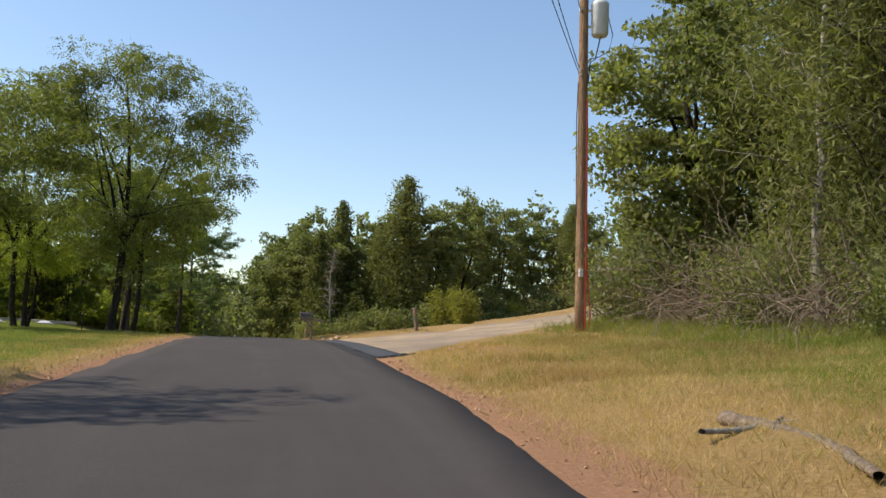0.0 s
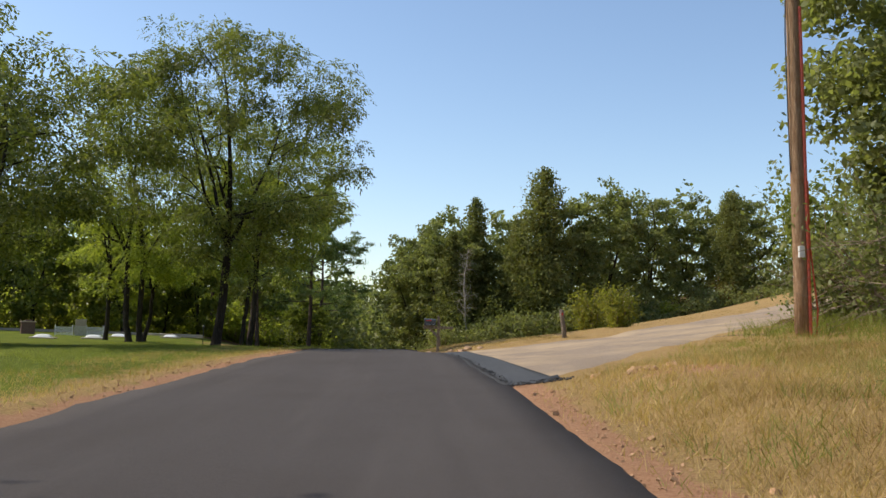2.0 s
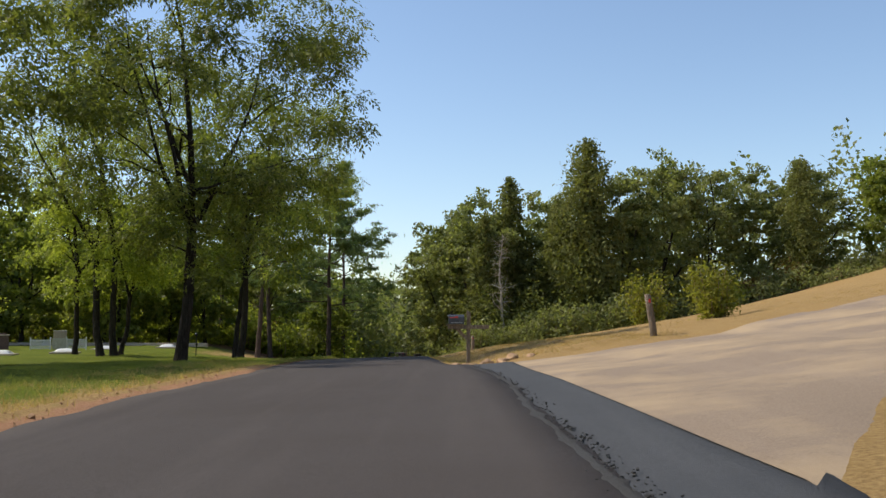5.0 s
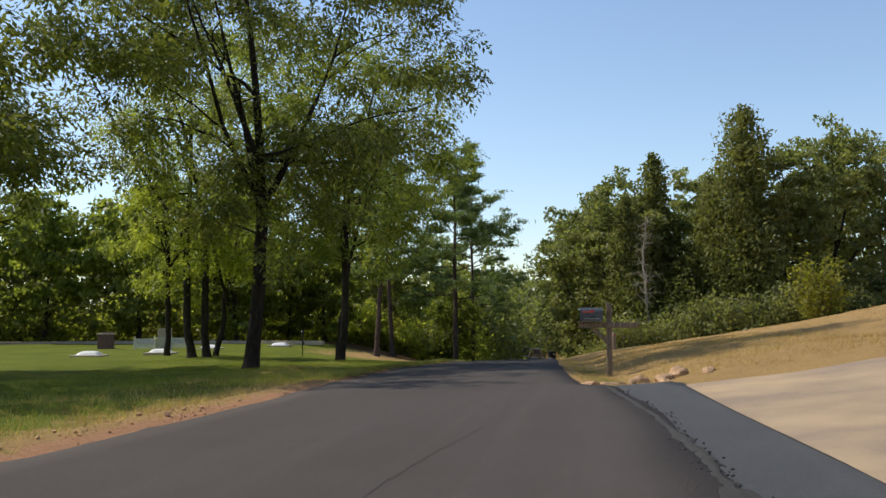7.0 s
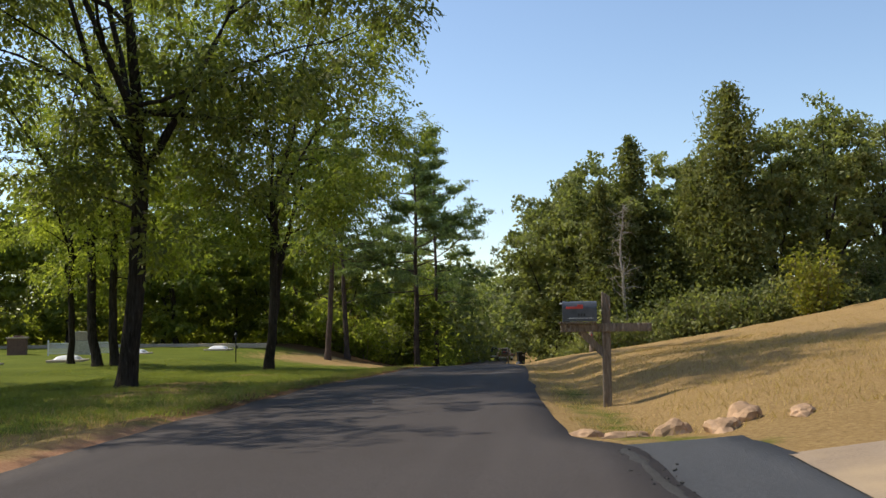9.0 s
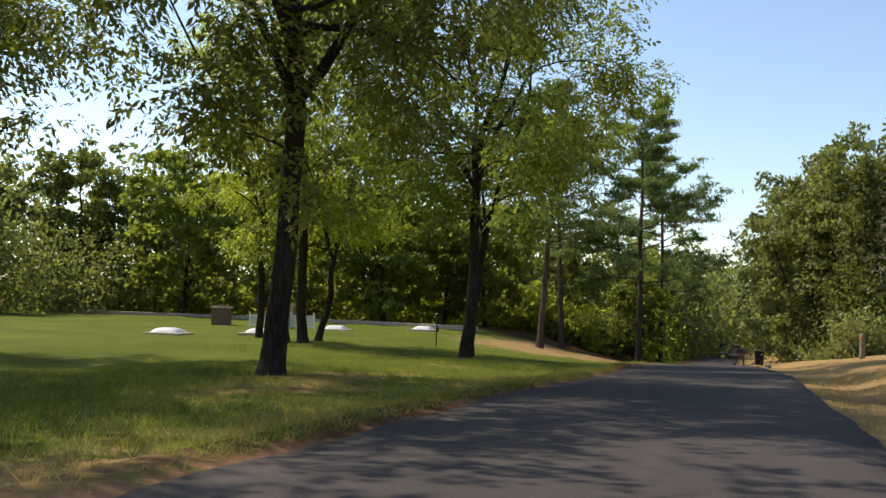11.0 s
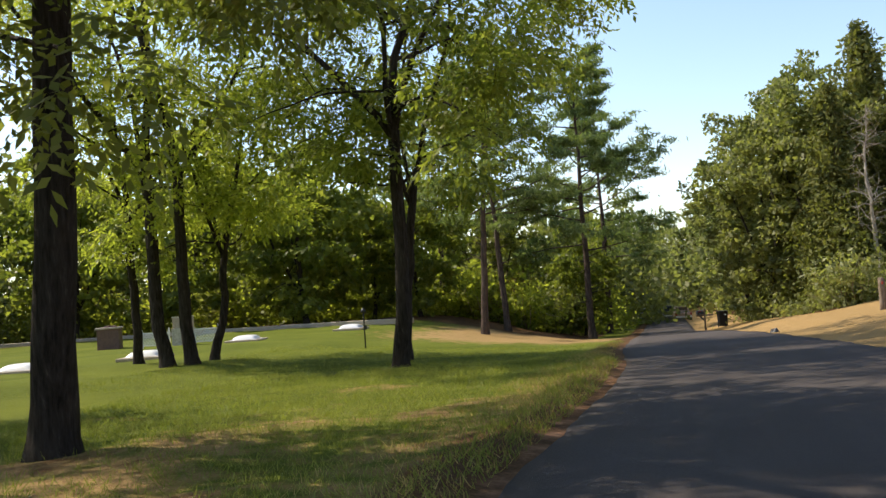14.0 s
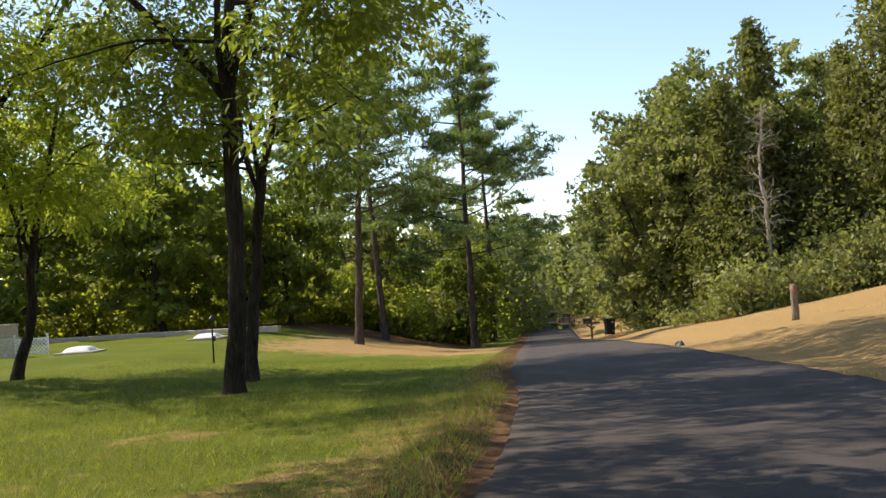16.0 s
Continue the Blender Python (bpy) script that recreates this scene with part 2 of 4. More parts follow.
def tube_arrays(points, radii, sides=6):
    """Rings along a line: vertices and quads."""
    points = np.asarray(points, float)
    ahead = np.gradient(points, axis=0)
    ahead /= np.linalg.norm(ahead, axis=1, keepdims=True) + 1e-9
    side = np.cross(ahead, np.where(np.abs(ahead[:, 2:]) > 0.9, [[1.0, 0, 0]], [[0, 0, 1.0]]))
    side /= np.linalg.norm(side, axis=1, keepdims=True) + 1e-9
    up = np.cross(side, ahead)
    ang = np.linspace(0, 2 * np.pi, sides, endpoint=False)
    ring = side[:, None] * np.cos(ang)[None, :, None] + up[:, None] * np.sin(ang)[None, :, None]
    verts = (points[:, None] + ring * np.asarray(radii)[:, None, None]).reshape(-1, 3)
    n = len(points)
    a = (np.arange(n - 1)[:, None] * sides + np.arange(sides)).ravel()
    b = (np.arange(n - 1)[:, None] * sides + (np.arange(sides) + 1) % sides).ravel()
    return verts, np.stack([a, b, b + sides, a + sides], 1)


class Tubes:
    def __init__(self):
        self.verts, self.faces, self.count = [], [], 0

    def add(self, points, radii, sides=6):
        v, f = tube_arrays(points, radii, sides)
        self.verts.append(v)
        self.faces.append(f + self.count)
        self.count += len(v)

    def mesh(self, name):
        me = mesh_of(name, np.concatenate(self.verts), np.concatenate(self.faces))
        me.polygons.foreach_set("use_smooth", np.ones(len(me.polygons), bool))
        return me


def leaf_mesh(name, centres, rng, size, ratio=0.5, droop=0.35, up=0.5):
    """Pointed leaves, each a folded kite with its own place and turn."""
    n = len(centres)
    along = rng.normal(size=(n, 3))
    along[:, 2] -= droop
    along /= np.linalg.norm(along, axis=1, keepdims=True)
    face = rng.normal(size=(n, 3))
    face[:, 2] += up
    across = np.cross(along, face)
    across /= np.linalg.norm(across, axis=1, keepdims=True) + 1e-9
    length = size * rng.uniform(0.6, 1.35, (n, 1))
    w = length * ratio * 0.5
    lift = np.cross(across, along) * w * 0.35
    v = np.stack([centres - along * length * 0.5, centres + across * w + lift, centres + along * length * 0.5, centres - across * w + lift], 1).reshape(-1, 3)
    return mesh_of(name, v, np.arange(4 * n).reshape(-1, 4))


# ---- the ground sheet ----
def spaced(*stretches):
    out = []
    for a, b, step in stretches:
        out += list(np.arange(a, b, step))
    return np.array(out + [stretches[-1][1]])


def worn(X, Y):
    """Worn brown patches of the lawn, 0 to 1."""
    out = 0
    for x, y, sx, sy, k in ((-7.2, 40.6, 1.8, 1.1, 1.0), (-5.2, 38.2, 0.9, 1.3, 1.0), (-4.6, 44.0, 0.8, 1.6, 0.8), (-8.3, 53.0, 0.9, 0.7, 0.7), (-6.6, 47.0, 1.0, 0.8, 0.7), (-6.0, 42.8, 0.7, 0.5, 0.7), (-9.6, 45.0, 1.1, 0.6, 0.6), (-3.9, 40.6, 0.5, 1.2, 0.9)):
        out = out + k * np.exp(-(((X - x) / sx) ** 2 + ((Y - y) / sy) ** 2))
    ragged = 0.72 + 0.3 * np.sin(3.3 * X + 1.2 * Y) * np.sin(2.9 * Y - 0.8 * X) + 0.25 * np.sin(7.1 * X - 2 * Y) * np.sin(5.7 * Y + X)
    return np.clip(out * ragged, 0, 1)


def make_ground():
    gx = spaced((-900, -100, 100), (-100, -30, 5), (-30, -12, 1.0), (-12, 12, 0.3), (12, 30, 1.0), (30, 100, 5), (100, 900, 100))
    gy = spaced((-400, -60, 60), (-60, -14, 3), (-14, 60, 0.4), (60, 110, 1.0), (110, 200, 6), (200, 1400, 120))
    X, Y = np.meshgrid(gx, gy)
    Z = land(X, Y)
    left, right = road_left(Y), road_right(Y)
    on = (X > left + 0.25) & (X < right - 0.25) & (Y > -90) & (Y < 215)
    Z = Z - 0.10 * on
    nx, ny = len(gx), len(gy)
    a = (np.arange(ny - 1)[:, None] * nx + np.arange(nx - 1)).ravel()
    me = mesh_of("ground", np.stack([X, Y, Z], -1).reshape(-1, 3), np.stack([a, a + 1, a + nx + 1, a + nx], 1))
    me.polygons.foreach_set("use_smooth", np.ones(len(me.polygons), bool))
    u, v = X - right, left - X
    u, v = np.maximum(u, np.where(u > -1.2, 0, u)), np.maximum(v, np.where(v > -1.2, 0, v))
    late = smooth(28, 36, Y)
    dry = np.where(u > -1.2, 0.72 - 0.5 * smooth(2.2, 5, u) * (1 - smooth(8, 12, Y)) + 0.2 * smooth(27, 30, Y), 0)
    dry = np.where((u > -1.2) & (Y > 28), dry - 0.55 * np.exp(-((u - 0.55) / 0.5) ** 2) * (1 - smooth(36, 44, Y)), dry)
    dry = np.where(v > -1.2, 0.62 * (1 - smooth(0.9, 2.4, v)) * (1 - 0.6 * late) + late * (0.42 * np.exp(-((v - 3.6) / 1.3) ** 2 - ((Y - 39.5) / 4.0) ** 2) + 0.05 + 0.12 * (1 - smooth(3, 9, v)) * (1 - smooth(46, 56, Y))), dry)
    dry = np.where((v > -1.2) & (X > -20), np.maximum(dry, 0.6 * smooth(66, 76, Y) * (1 - smooth(88, 96, Y)) * smooth(-20, -13, X)), dry)
    patches = worn(X, Y)
    dry = np.where(v > 0.4, np.maximum(dry, 0.85 * patches), dry)
    dirt = np.where(u > -1.2, 0.85 * (1 - smooth(0.4 - 0.2 * smooth(0, 4, Y), 1.35 - 0.6 * smooth(0, 4, Y), u)) * (1 - smooth(24, 29, Y)), 0)
    dirt = np.maximum(dirt, 0.62 * np.exp(-(((X - 4.9) / 0.9) ** 2 + ((Y - 9.3) / 1.2) ** 2)))
    dirt = np.where(v > -1.2, 0.75 * (1 - smooth(0.1, 0.5, v)) * (1 - 0.55 * late), dirt)
    litter = np.where((v > -1.2), 0.22 * np.exp(-((v - 0.55) / 0.35) ** 2) + 0.75 * late * (1 - smooth(0.3, 1.1, v)) + 0.5 * patches * late * (v > 0), 0)
    litter = np.maximum(litter, 0.95 * smooth(82, 96, Y) * (v > 3))
    litter = np.maximum(litter, 0.95 * smooth(34, 42, -X) * (v > -1.2) * smooth(16, 30, np.abs(Y - 62)))
    litter = np.maximum(litter, 0.9 * smooth(9.6, 11.5, X) * (1 - smooth(22, 30, Y)) * (u > -1.2))
    litter = np.maximum(litter, 0.9 * smooth(0, 5, Y - (74 + 0.25 * np.maximum(X, 0))) * (u > 4))
    layer = me.color_attributes.new("cover", "FLOAT_COLOR", "POINT")
    layer.data.foreach_set("color", np.stack([dry, dirt, litter, np.ones_like(dry)], -1).astype(np.float32).ravel())
    ob = new("ground", me)
    me.materials.append(M_GROUND)
    return tagged(ob, "rolling ground of mown lawn, dry grass and red clay", "ground", kind="structure")


make_ground()


def strip(name, ys, x0, x1, lift, material, label, category, cols=8, wobble=0.05, seed=1):
    """A slab laid along y between two edge lines, with ragged edges and sides that go down into the ground."""
    rng = np.random.default_rng(seed)
    n = len(ys)
    wob = np.convolve(rng.normal(size=n + 8), np.ones(5) / 5, "same")[4:-4] * wobble
    wob2 = np.convolve(rng.normal(size=n + 8), np.ones(5) / 5, "same")[4:-4] * wobble
    a, b = x0(ys) + wob, x1(ys) + wob2
    verts = []
    for i, y in enumerate(ys):
        xs = a[i] + (b[i] - a[i]) * np.linspace(0, 1, cols)
        zs = land(xs, np.full(cols, y)) + lift
        verts.append((xs[0] - 0.05, y, zs[0] - 0.14))
        verts += list(zip(xs, np.full(cols, y), zs))
        verts.append((xs[-1] + 0.05, y, zs[-1] - 0.14))
    k = cols + 2
    f = (np.arange(n - 1)[:, None] * k + np.arange(k - 1)).ravel()
    me = mesh_of(name, verts, np.stack([f, f + 1, f + k + 1, f + k], 1))
    ob = new(name, me)
    me.materials.append(material)
    return tagged(ob, label, category, kind="structure")


strip("road", spaced((-90, -14, 2), (-14, 62, 0.3), (62, 215, 1.5)), road_left, road_right, 0.035, M_ROAD, "freshly laid dark asphalt lane with ragged edges", "road", 12, 0.05, 3)
strip("apron", spaced((11.05, 28.6, 0.25)), lambda y: table(y, [10, 29], [2.40, 2.0]) - 0.1, lambda y: table(y, [10.7, 12, 20, 24, 28.6], [3.22, 3.42, 3.42, 3.3, 2.9]), 0.012, M_APRON, "older blue-grey asphalt apron beside the lane", "pavement", 5, 0.06, 5)


def driveway():
    s = np.linspace(0, 1, 60)
    k = [0, 0.2, 0.45, 0.7, 1]
    ax, ay = np.interp(s, k, [3.3, 4.4, 7.1, 12.5, 24]), np.interp(s, k, [10.9, 13.1, 17.8, 25, 36])
    bx, by = np.interp(s, k, [2.9, 4.2, 6.2, 11, 22]), np.interp(s, k, [28.6, 28.45, 28.4, 31.5, 42])
    verts, cols = [], 14
    for i in range(60):
        w = np.linspace(0, 1, cols)
        xs, ys = ax[i] + (bx[i] - ax[i]) * w, ay[i] + (by[i] - ay[i]) * w
        zs = land(xs, ys) + 0.022
        zs[0] -= 0.1
        zs[-1] -= 0.1
        verts += list(zip(xs, ys, zs))
    f = (np.arange(59)[:, None] * cols + np.arange(cols - 1)).ravel()
    me = mesh_of("driveway", verts, np.stack([f, f + cols, f + cols + 1, f + 1], 1))
    me.materials.append(M_DRIVE)
    tagged(new("driveway", me), "worn tan driveway climbing from the lane", "driveway", kind="structure")


driveway()


# ---- trees ----
def curve3(start, direction, length, rng, bend=0.25, lift=0.0, steps=7):
    p, d = np.array(start, float), np.array(direction, float)
    d /= np.linalg.norm(d)
    out = [p.copy()]
    for i in range(steps):
        d = d + rng.normal(size=3) * bend / 2
        d[2] += lift
        d /= np.linalg.norm(d)
        p = p + d * length / steps
        out.append(p.copy())
    return np.array(out)


def frond_mesh(name, bases, along, rng, length, leaflets=5):
    """Feathered leaves: each a drooping line of paired pointed leaflets."""
    n = len(bases)
    flat = np.cross(along, rng.normal(size=(n, 3)) * 0.35 + (0, 0, 1.0))
    flat /= np.linalg.norm(flat, axis=1, keepdims=True) + 1e-9
    size = length * rng.uniform(0.6, 1.3, (n, 1))
    quads = []
    for i in range(leaflets):
        u = 0.25 + 0.75 * i / (leaflets - 1)
        way = 1 if i % 2 else -1
        root = bases + along * size * u + np.array((0, 0, -0.28)) * size * u * u
        d = along * 0.55 + flat * way * (0.95 if i < leaflets - 1 else 0.1) + rng.normal(size=(n, 3)) * 0.25 + (0, 0, -0.22)
        d /= np.linalg.norm(d, axis=1, keepdims=True)
        w = np.cross(d, np.cross(flat, along) + rng.normal(size=(n, 3)) * 0.3)
        w /= np.linalg.norm(w, axis=1, keepdims=True) + 1e-9
        k = size * 0.46
        sag = np.array((0, 0, -0.07)) * k
        quads.append(np.stack([root, root + d * k * 0.45 + w * k * 0.23 + sag, root + d * k + sag * 2.5, root + d * k * 0.45 - w * k * 0.23 + sag], 1))
    v = np.concatenate(quads, 1).reshape(-1, 3)
    return mesh_of(name, v, np.arange(len(v)).reshape(-1, 4))


def broadleaf(height, spread, fork, girth, seed, leaves, leaf_size, leaf_mat, bark_mat, leaders=4, lean=(0, 0), base=3.0, clumps=300, puff=1.0, feathered=False, ratio=0.5, squash=1.0, widest=0.45, gaps=0.15, hollow=0.30):
    """Meshes of a broad-leaved tree: a trunk that forks into rising leaders, limbs and twigs that reach out to clumps of leaves filling an uneven crown."""
    rng = np.random.default_rng(seed)
    t = Tubes()
    knots, thick = [], []

    def grow(points, radii, sides):
        t.add(points, radii, sides)
        fine = np.linspace(0, len(points) - 1, len(points) * 2)
        knots.append(np.stack([np.interp(fine, np.arange(len(points)), points[:, k]) for k in range(3)], 1))
        thick.append(np.interp(fine, np.arange(len(points)), radii))

    zs = np.array([-0.3, -0.02, 0.18, 0.5, 1.1] + list(np.linspace(1.9, fork, 6)))
    wander = np.cumsum(rng.normal(size=(len(zs), 2)) * 0.045, axis=0) * np.clip(zs, 0, 1)[:, None]
    line = np.c_[wander + np.outer(np.clip(zs, 0, None) / height, lean), zs]
    r = girth * (1 - 0.22 * np.clip(zs / fork, 0, 1))
    r[:4] = girth * np.array((1.65, 1.4, 1.16, 1.05))
    t.add(line, r, 14)
    knots.append(line[-3:])
    thick.append(r[-3:])
    top = line[-1]
    for i in range(leaders):
        az = seed * 1.7 + i * 6.2832 / leaders + rng.uniform(-0.35, 0.35)
        out = 0.12 if i == 0 else rng.uniform(0.38, 0.75)
        start = top - (0, 0, 0 if i == 0 else rng.uniform(0, 0.22) * fork)
        start[:2] = np.interp(start[2], zs, line[:, 0]), np.interp(start[2], zs, line[:, 1])
        reach = (height * 0.93 - start[2]) * (1.0 if i == 0 else rng.uniform(0.72, 0.95))
        lead = curve3(start, (np.cos(az) * out + lean[0] / height, np.sin(az) * out + lean[1] / height, 1), reach, rng, 0.20, 0.03, 10)
        lr = girth * (0.66 if i == 0 else rng.uniform(0.42, 0.55))
        grow(lead, np.linspace(lr, lr * 0.16, len(lead)), 9)
        for j in range(4):
            k = 1 + j * 2 + int(rng.integers(0, 2))
            a2 = az + rng.uniform(-1.5, 1.5) + (3.1 if i == 0 and j % 2 else 0)
            limb = curve3(lead[k], (np.cos(a2), np.sin(a2), 0.35 + 0.1 * j), spread * rng.uniform(0.5, 0.85) * (1 - 0.09 * j), rng, 0.3, -0.045, 8)
            br = lr * (0.5 - 0.07 * j)
            grow(limb, np.linspace(br, br * 0.2, len(limb)), 6)
    # clumps fill an uneven crown, more of them towards its outside
    mid = base + (height - base) * widest
    way = rng.normal(size=(clumps, 3))
    way /= np.linalg.norm(way, axis=1, keepdims=True)
    az = np.arctan2(way[:, 1], way[:, 0])
    lump = 1 + 0.13 * np.sin(3 * az + seed) * np.cos(4 * way[:, 2] + seed) + 0.10 * np.sin(5 * az + 2.1 * seed + 6 * way[:, 2])
    depth = (hollow + (1 - hollow) * rng.random(clumps) ** 0.5) * lump
    half = np.where(way[:, 2] > 0, height - mid - 0.3, mid - base)
    c = way * depth[:, None] * np.stack([np.full(clumps, spread), np.full(clumps, spread * squash), half], 1)
    lift = np.clip((c[:, 2] + mid) / height, 0, 1)
    c += np.stack([lean[0] * lift, lean[1] * lift, np.full(clumps, mid)], 1)
    c = c[np.sin(c[:, 0] * 1.3 + seed) * np.sin(c[:, 1] * 1.1) * np.sin(c[:, 2] * 1.2 + seed) < 1 - gaps * 4]
    S, R = np.concatenate(knots), np.concatenate(thick)
    first = np.array([np.min(np.linalg.norm(S - p, axis=1)) for p in c])
    for p in c[np.argsort(first)]:
        cost = np.linalg.norm(S - p, axis=1) + 0.7 * np.maximum(S[:, 2] - p[2], 0)
        k = int(np.argmin(cost))
        a = S[k]
        far = float(np.linalg.norm(p - a))
        bow = (a + p) / 2 + rng.normal(size=3) * 0.10 * far + (0, 0, 0.14 * far)
        u = np.linspace(0, 1, 5)[:, None]
        twig = a * (1 - u) ** 2 + bow * 2 * u * (1 - u) + p * u * u
        r0 = min(R[k] * 0.6, 0.010 + 0.014 * far)
        rr = np.linspace(r0, 0.006, 5)
        t.add(twig, rr, 4 if feathered else 3)
        S, R = np.concatenate([S, twig[2:]]), np.concatenate([R, rr[2:]])
    weight = rng.uniform(0.5, 1.5, len(c))
    pick = rng.choice(len(c), leaves, p=weight / weight.sum())
    size = puff * rng.uniform(0.65, 1.35, len(c))[pick, None]
    d = rng.normal(size=(leaves, 3))
    d /= np.linalg.norm(d, axis=1, keepdims=True)
    at = c[pick] + d * rng.random((leaves, 1)) ** 0.5 * size * (1, 1, 0.55)
    along = d * (1, 1, 0.5) + rng.normal(size=(leaves, 3)) * 0.4 + (0, 0, -0.22)
    along /= np.linalg.norm(along, axis=1, keepdims=True)
    crown = frond_mesh("crown", at, along, rng, leaf_size) if feathered else leaf_mesh("crown", at, rng, leaf_size, ratio, 0.4, 0.9)
    crown.materials.append(leaf_mat)
    wood = t.mesh("trunk")
    wood.materials.append(bark_mat)
    return wood, crown


def conifer(height, spread, girth, seed, leaves, leaf_size, leaf_mat, bark_mat, low=0.04, power=0.75, ragged=0.3, ratio=0.42):
    """Meshes of a narrow evergreen: a straight trunk, short rising branches, small sprays."""
    rng = np.random.default_rng(seed)
    t = Tubes()
    zs = np.linspace(-0.3, height, 14)
    line = np.stack([np.cumsum(rng.normal(size=14)) * 0.05, np.cumsum(rng.normal(size=14)) * 0.05, zs], 1)
    t.add(line, np.linspace(girth, 0.02, 14), 8)
    pts = []
    for i in range(110):
        u = low + (0.98 - low) * (i / 110)
        z0 = u * height
        reach = spread * ((1 - u) ** power * 0.95 + 0.06) * min(1, 0.45 + u * 3) * rng.uniform(1 - ragged, 1 + ragged)
        az = i * 2.39996 + rng.uniform(-0.3, 0.3)
        b = curve3((np.interp(z0, zs, line[:, 0]), np.interp(z0, zs, line[:, 1]), z0), (np.cos(az), np.sin(az), 0.45), reach, rng, 0.15, 0.05, 4)
        t.add(b, np.linspace(0.035, 0.008, len(b)), 4)
        pts += [(b[k], reach) for k in (1, 2, 3, 4)] + [(b[4], reach)]
    w = np.array([p[1] for p in pts]) + 0.15
    pick = rng.choice(len(pts), leaves, p=w / w.sum())
    c = np.array([p[0] for p in pts])[pick] + rng.normal(size=(leaves, 3)) * np.minimum(0.13 * w[pick, None] + 0.10, 0.45) * (1, 1, 1.2)
    crown = leaf_mesh("crown", c, rng, leaf_size, ratio, -0.5, 0.2)
    crown.materials.append(leaf_mat)
    wood = t.mesh("trunk")
    wood.materials.append(bark_mat)
    return wood, crown


def pine(height, spread, girth, seed, tufts, bare=0.32, lean=(0, 0)):
    """Meshes of a pine: a long bare trunk, level boughs in tiers, tufts of long needles."""
    rng = np.random.default_rng(seed)
    t = Tubes()
    zs = np.linspace(-0.3, height, 16)
    bow = np.sin(np.clip(zs / height, 0, 1) * 2.2)
    line = np.stack([lean[0] * bow + np.cumsum(rng.normal(size=16)) * 0.04, lean[1] * bow + np.cumsum(rng.normal(size=16)) * 0.04, zs], 1)
    r = girth * (1 - 0.88 * np.clip(zs / height, 0, 1) ** 1.1)
    r[0] *= 1.4
    t.add(line, r, 11)
    pts = []
    for i in range(27):
        u = bare + (0.97 - bare) * ((i + rng.random() * 0.5) / 27)
        z0 = u * height
        reach = spread * (1 - (u - bare) / (1 - bare)) ** 0.55 * rng.uniform(0.45, 1.15) + 0.4
        az = i * 2.39996 + rng.uniform(-0.5, 0.5)
        at = (np.interp(z0, zs, line[:, 0]), np.interp(z0, zs, line[:, 1]), z0)
        b = curve3(at, (np.cos(az), np.sin(az), 0.05 + 0.3 * u), reach, rng, 0.2, 0.01, 7)
        t.add(b, np.linspace(0.06, 0.014, len(b)), 5)
        for j in range(9):
            k = rng.integers(3, len(b))
            d = b[k] - b[k - 1]
            s = curve3(b[k], d / np.linalg.norm(d) + rng.normal(size=3) * (0.8, 0.8, 0.3), reach * 0.28, rng, 0.25, 0.04, 3)
            t.add(s, np.linspace(0.014, 0.006, len(s)), 4)
            pts += [s[-1], s[-2], s[-1]]
        pts.append(b[-1])
    for i in range(7):
        z0 = height * (0.10 + bare * 0.85 * rng.random())
        az = rng.uniform(0, 6.28)
        b = curve3((np.interp(z0, zs, line[:, 0]), np.interp(z0, zs, line[:, 1]), z0), (np.cos(az), np.sin(az), 0.2), rng.uniform(0.6, 2.2), rng, 0.3, 0.0, 5)
        t.add(b, np.linspace(0.035, 0.008, len(b)), 4)
    pts = np.array(pts)
    pick = rng.integers(0, len(pts), tufts)
    c = pts[pick] + rng.normal(size=(tufts, 3)) * (0.30, 0.30, 0.09)
    crown = leaf_mesh("crown", c, rng, 0.42, 0.2, -0.5, 0.1)
    crown.materials.append(LEAF_PINE)
    wood = t.mesh("trunk")
    wood.materials.append(M_PINEBARK)
    return wood, crown


def shrub(height, spread, seed, leaves, leaf_size, leaf_mat, ratio=0.5):
    rng = np.random.default_rng(seed)
    t = Tubes()
    pts = []
    for i in range(22):
        az, tilt = rng.uniform(0, 6.28), rng.uniform(0.1, 1.0)
        s = curve3((rng.normal() * 0.15 * spread, rng.normal() * 0.15 * spread, -0.1), (np.cos(az) * tilt, np.sin(az) * tilt, 1), height * rng.uniform(0.6, 1.05), rng, 0.3, -0.04, 6)
        s[:, :2] *= min(1.0, spread / (height * 0.7))
        t.add(s, np.linspace(0.03, 0.008, len(s)), 4)
        pts += list(s[1:])
    pts = np.array(pts)
    pick = rng.integers(0, len(pts), leaves)
    c = pts[pick] + rng.normal(size=(leaves, 3)) * 0.20 * spread * (1, 1, 0.8)
    c[:, 2] = np.abs(c[:, 2])
    crown = leaf_mesh("crown", c, rng, leaf_size, ratio, 0.2)
    crown.materials.append(leaf_mat)
    wood = t.mesh("stems")
    wood.materials.append(M_TWIG)
    return wood, crown


def plant(name, meshes, at, label, category, group="", turn=0.0, scale=1.0):
    ob = thing(name, at, label, category, group, turn)
    ob.scale = (scale,) * 3 if isinstance(scale, (int, float)) else scale
    wood, crown = meshes
    part("stem" if category == "shrub" else "trunk", wood, None, ob)
    part("crown", crown, None, ob)
    return ob


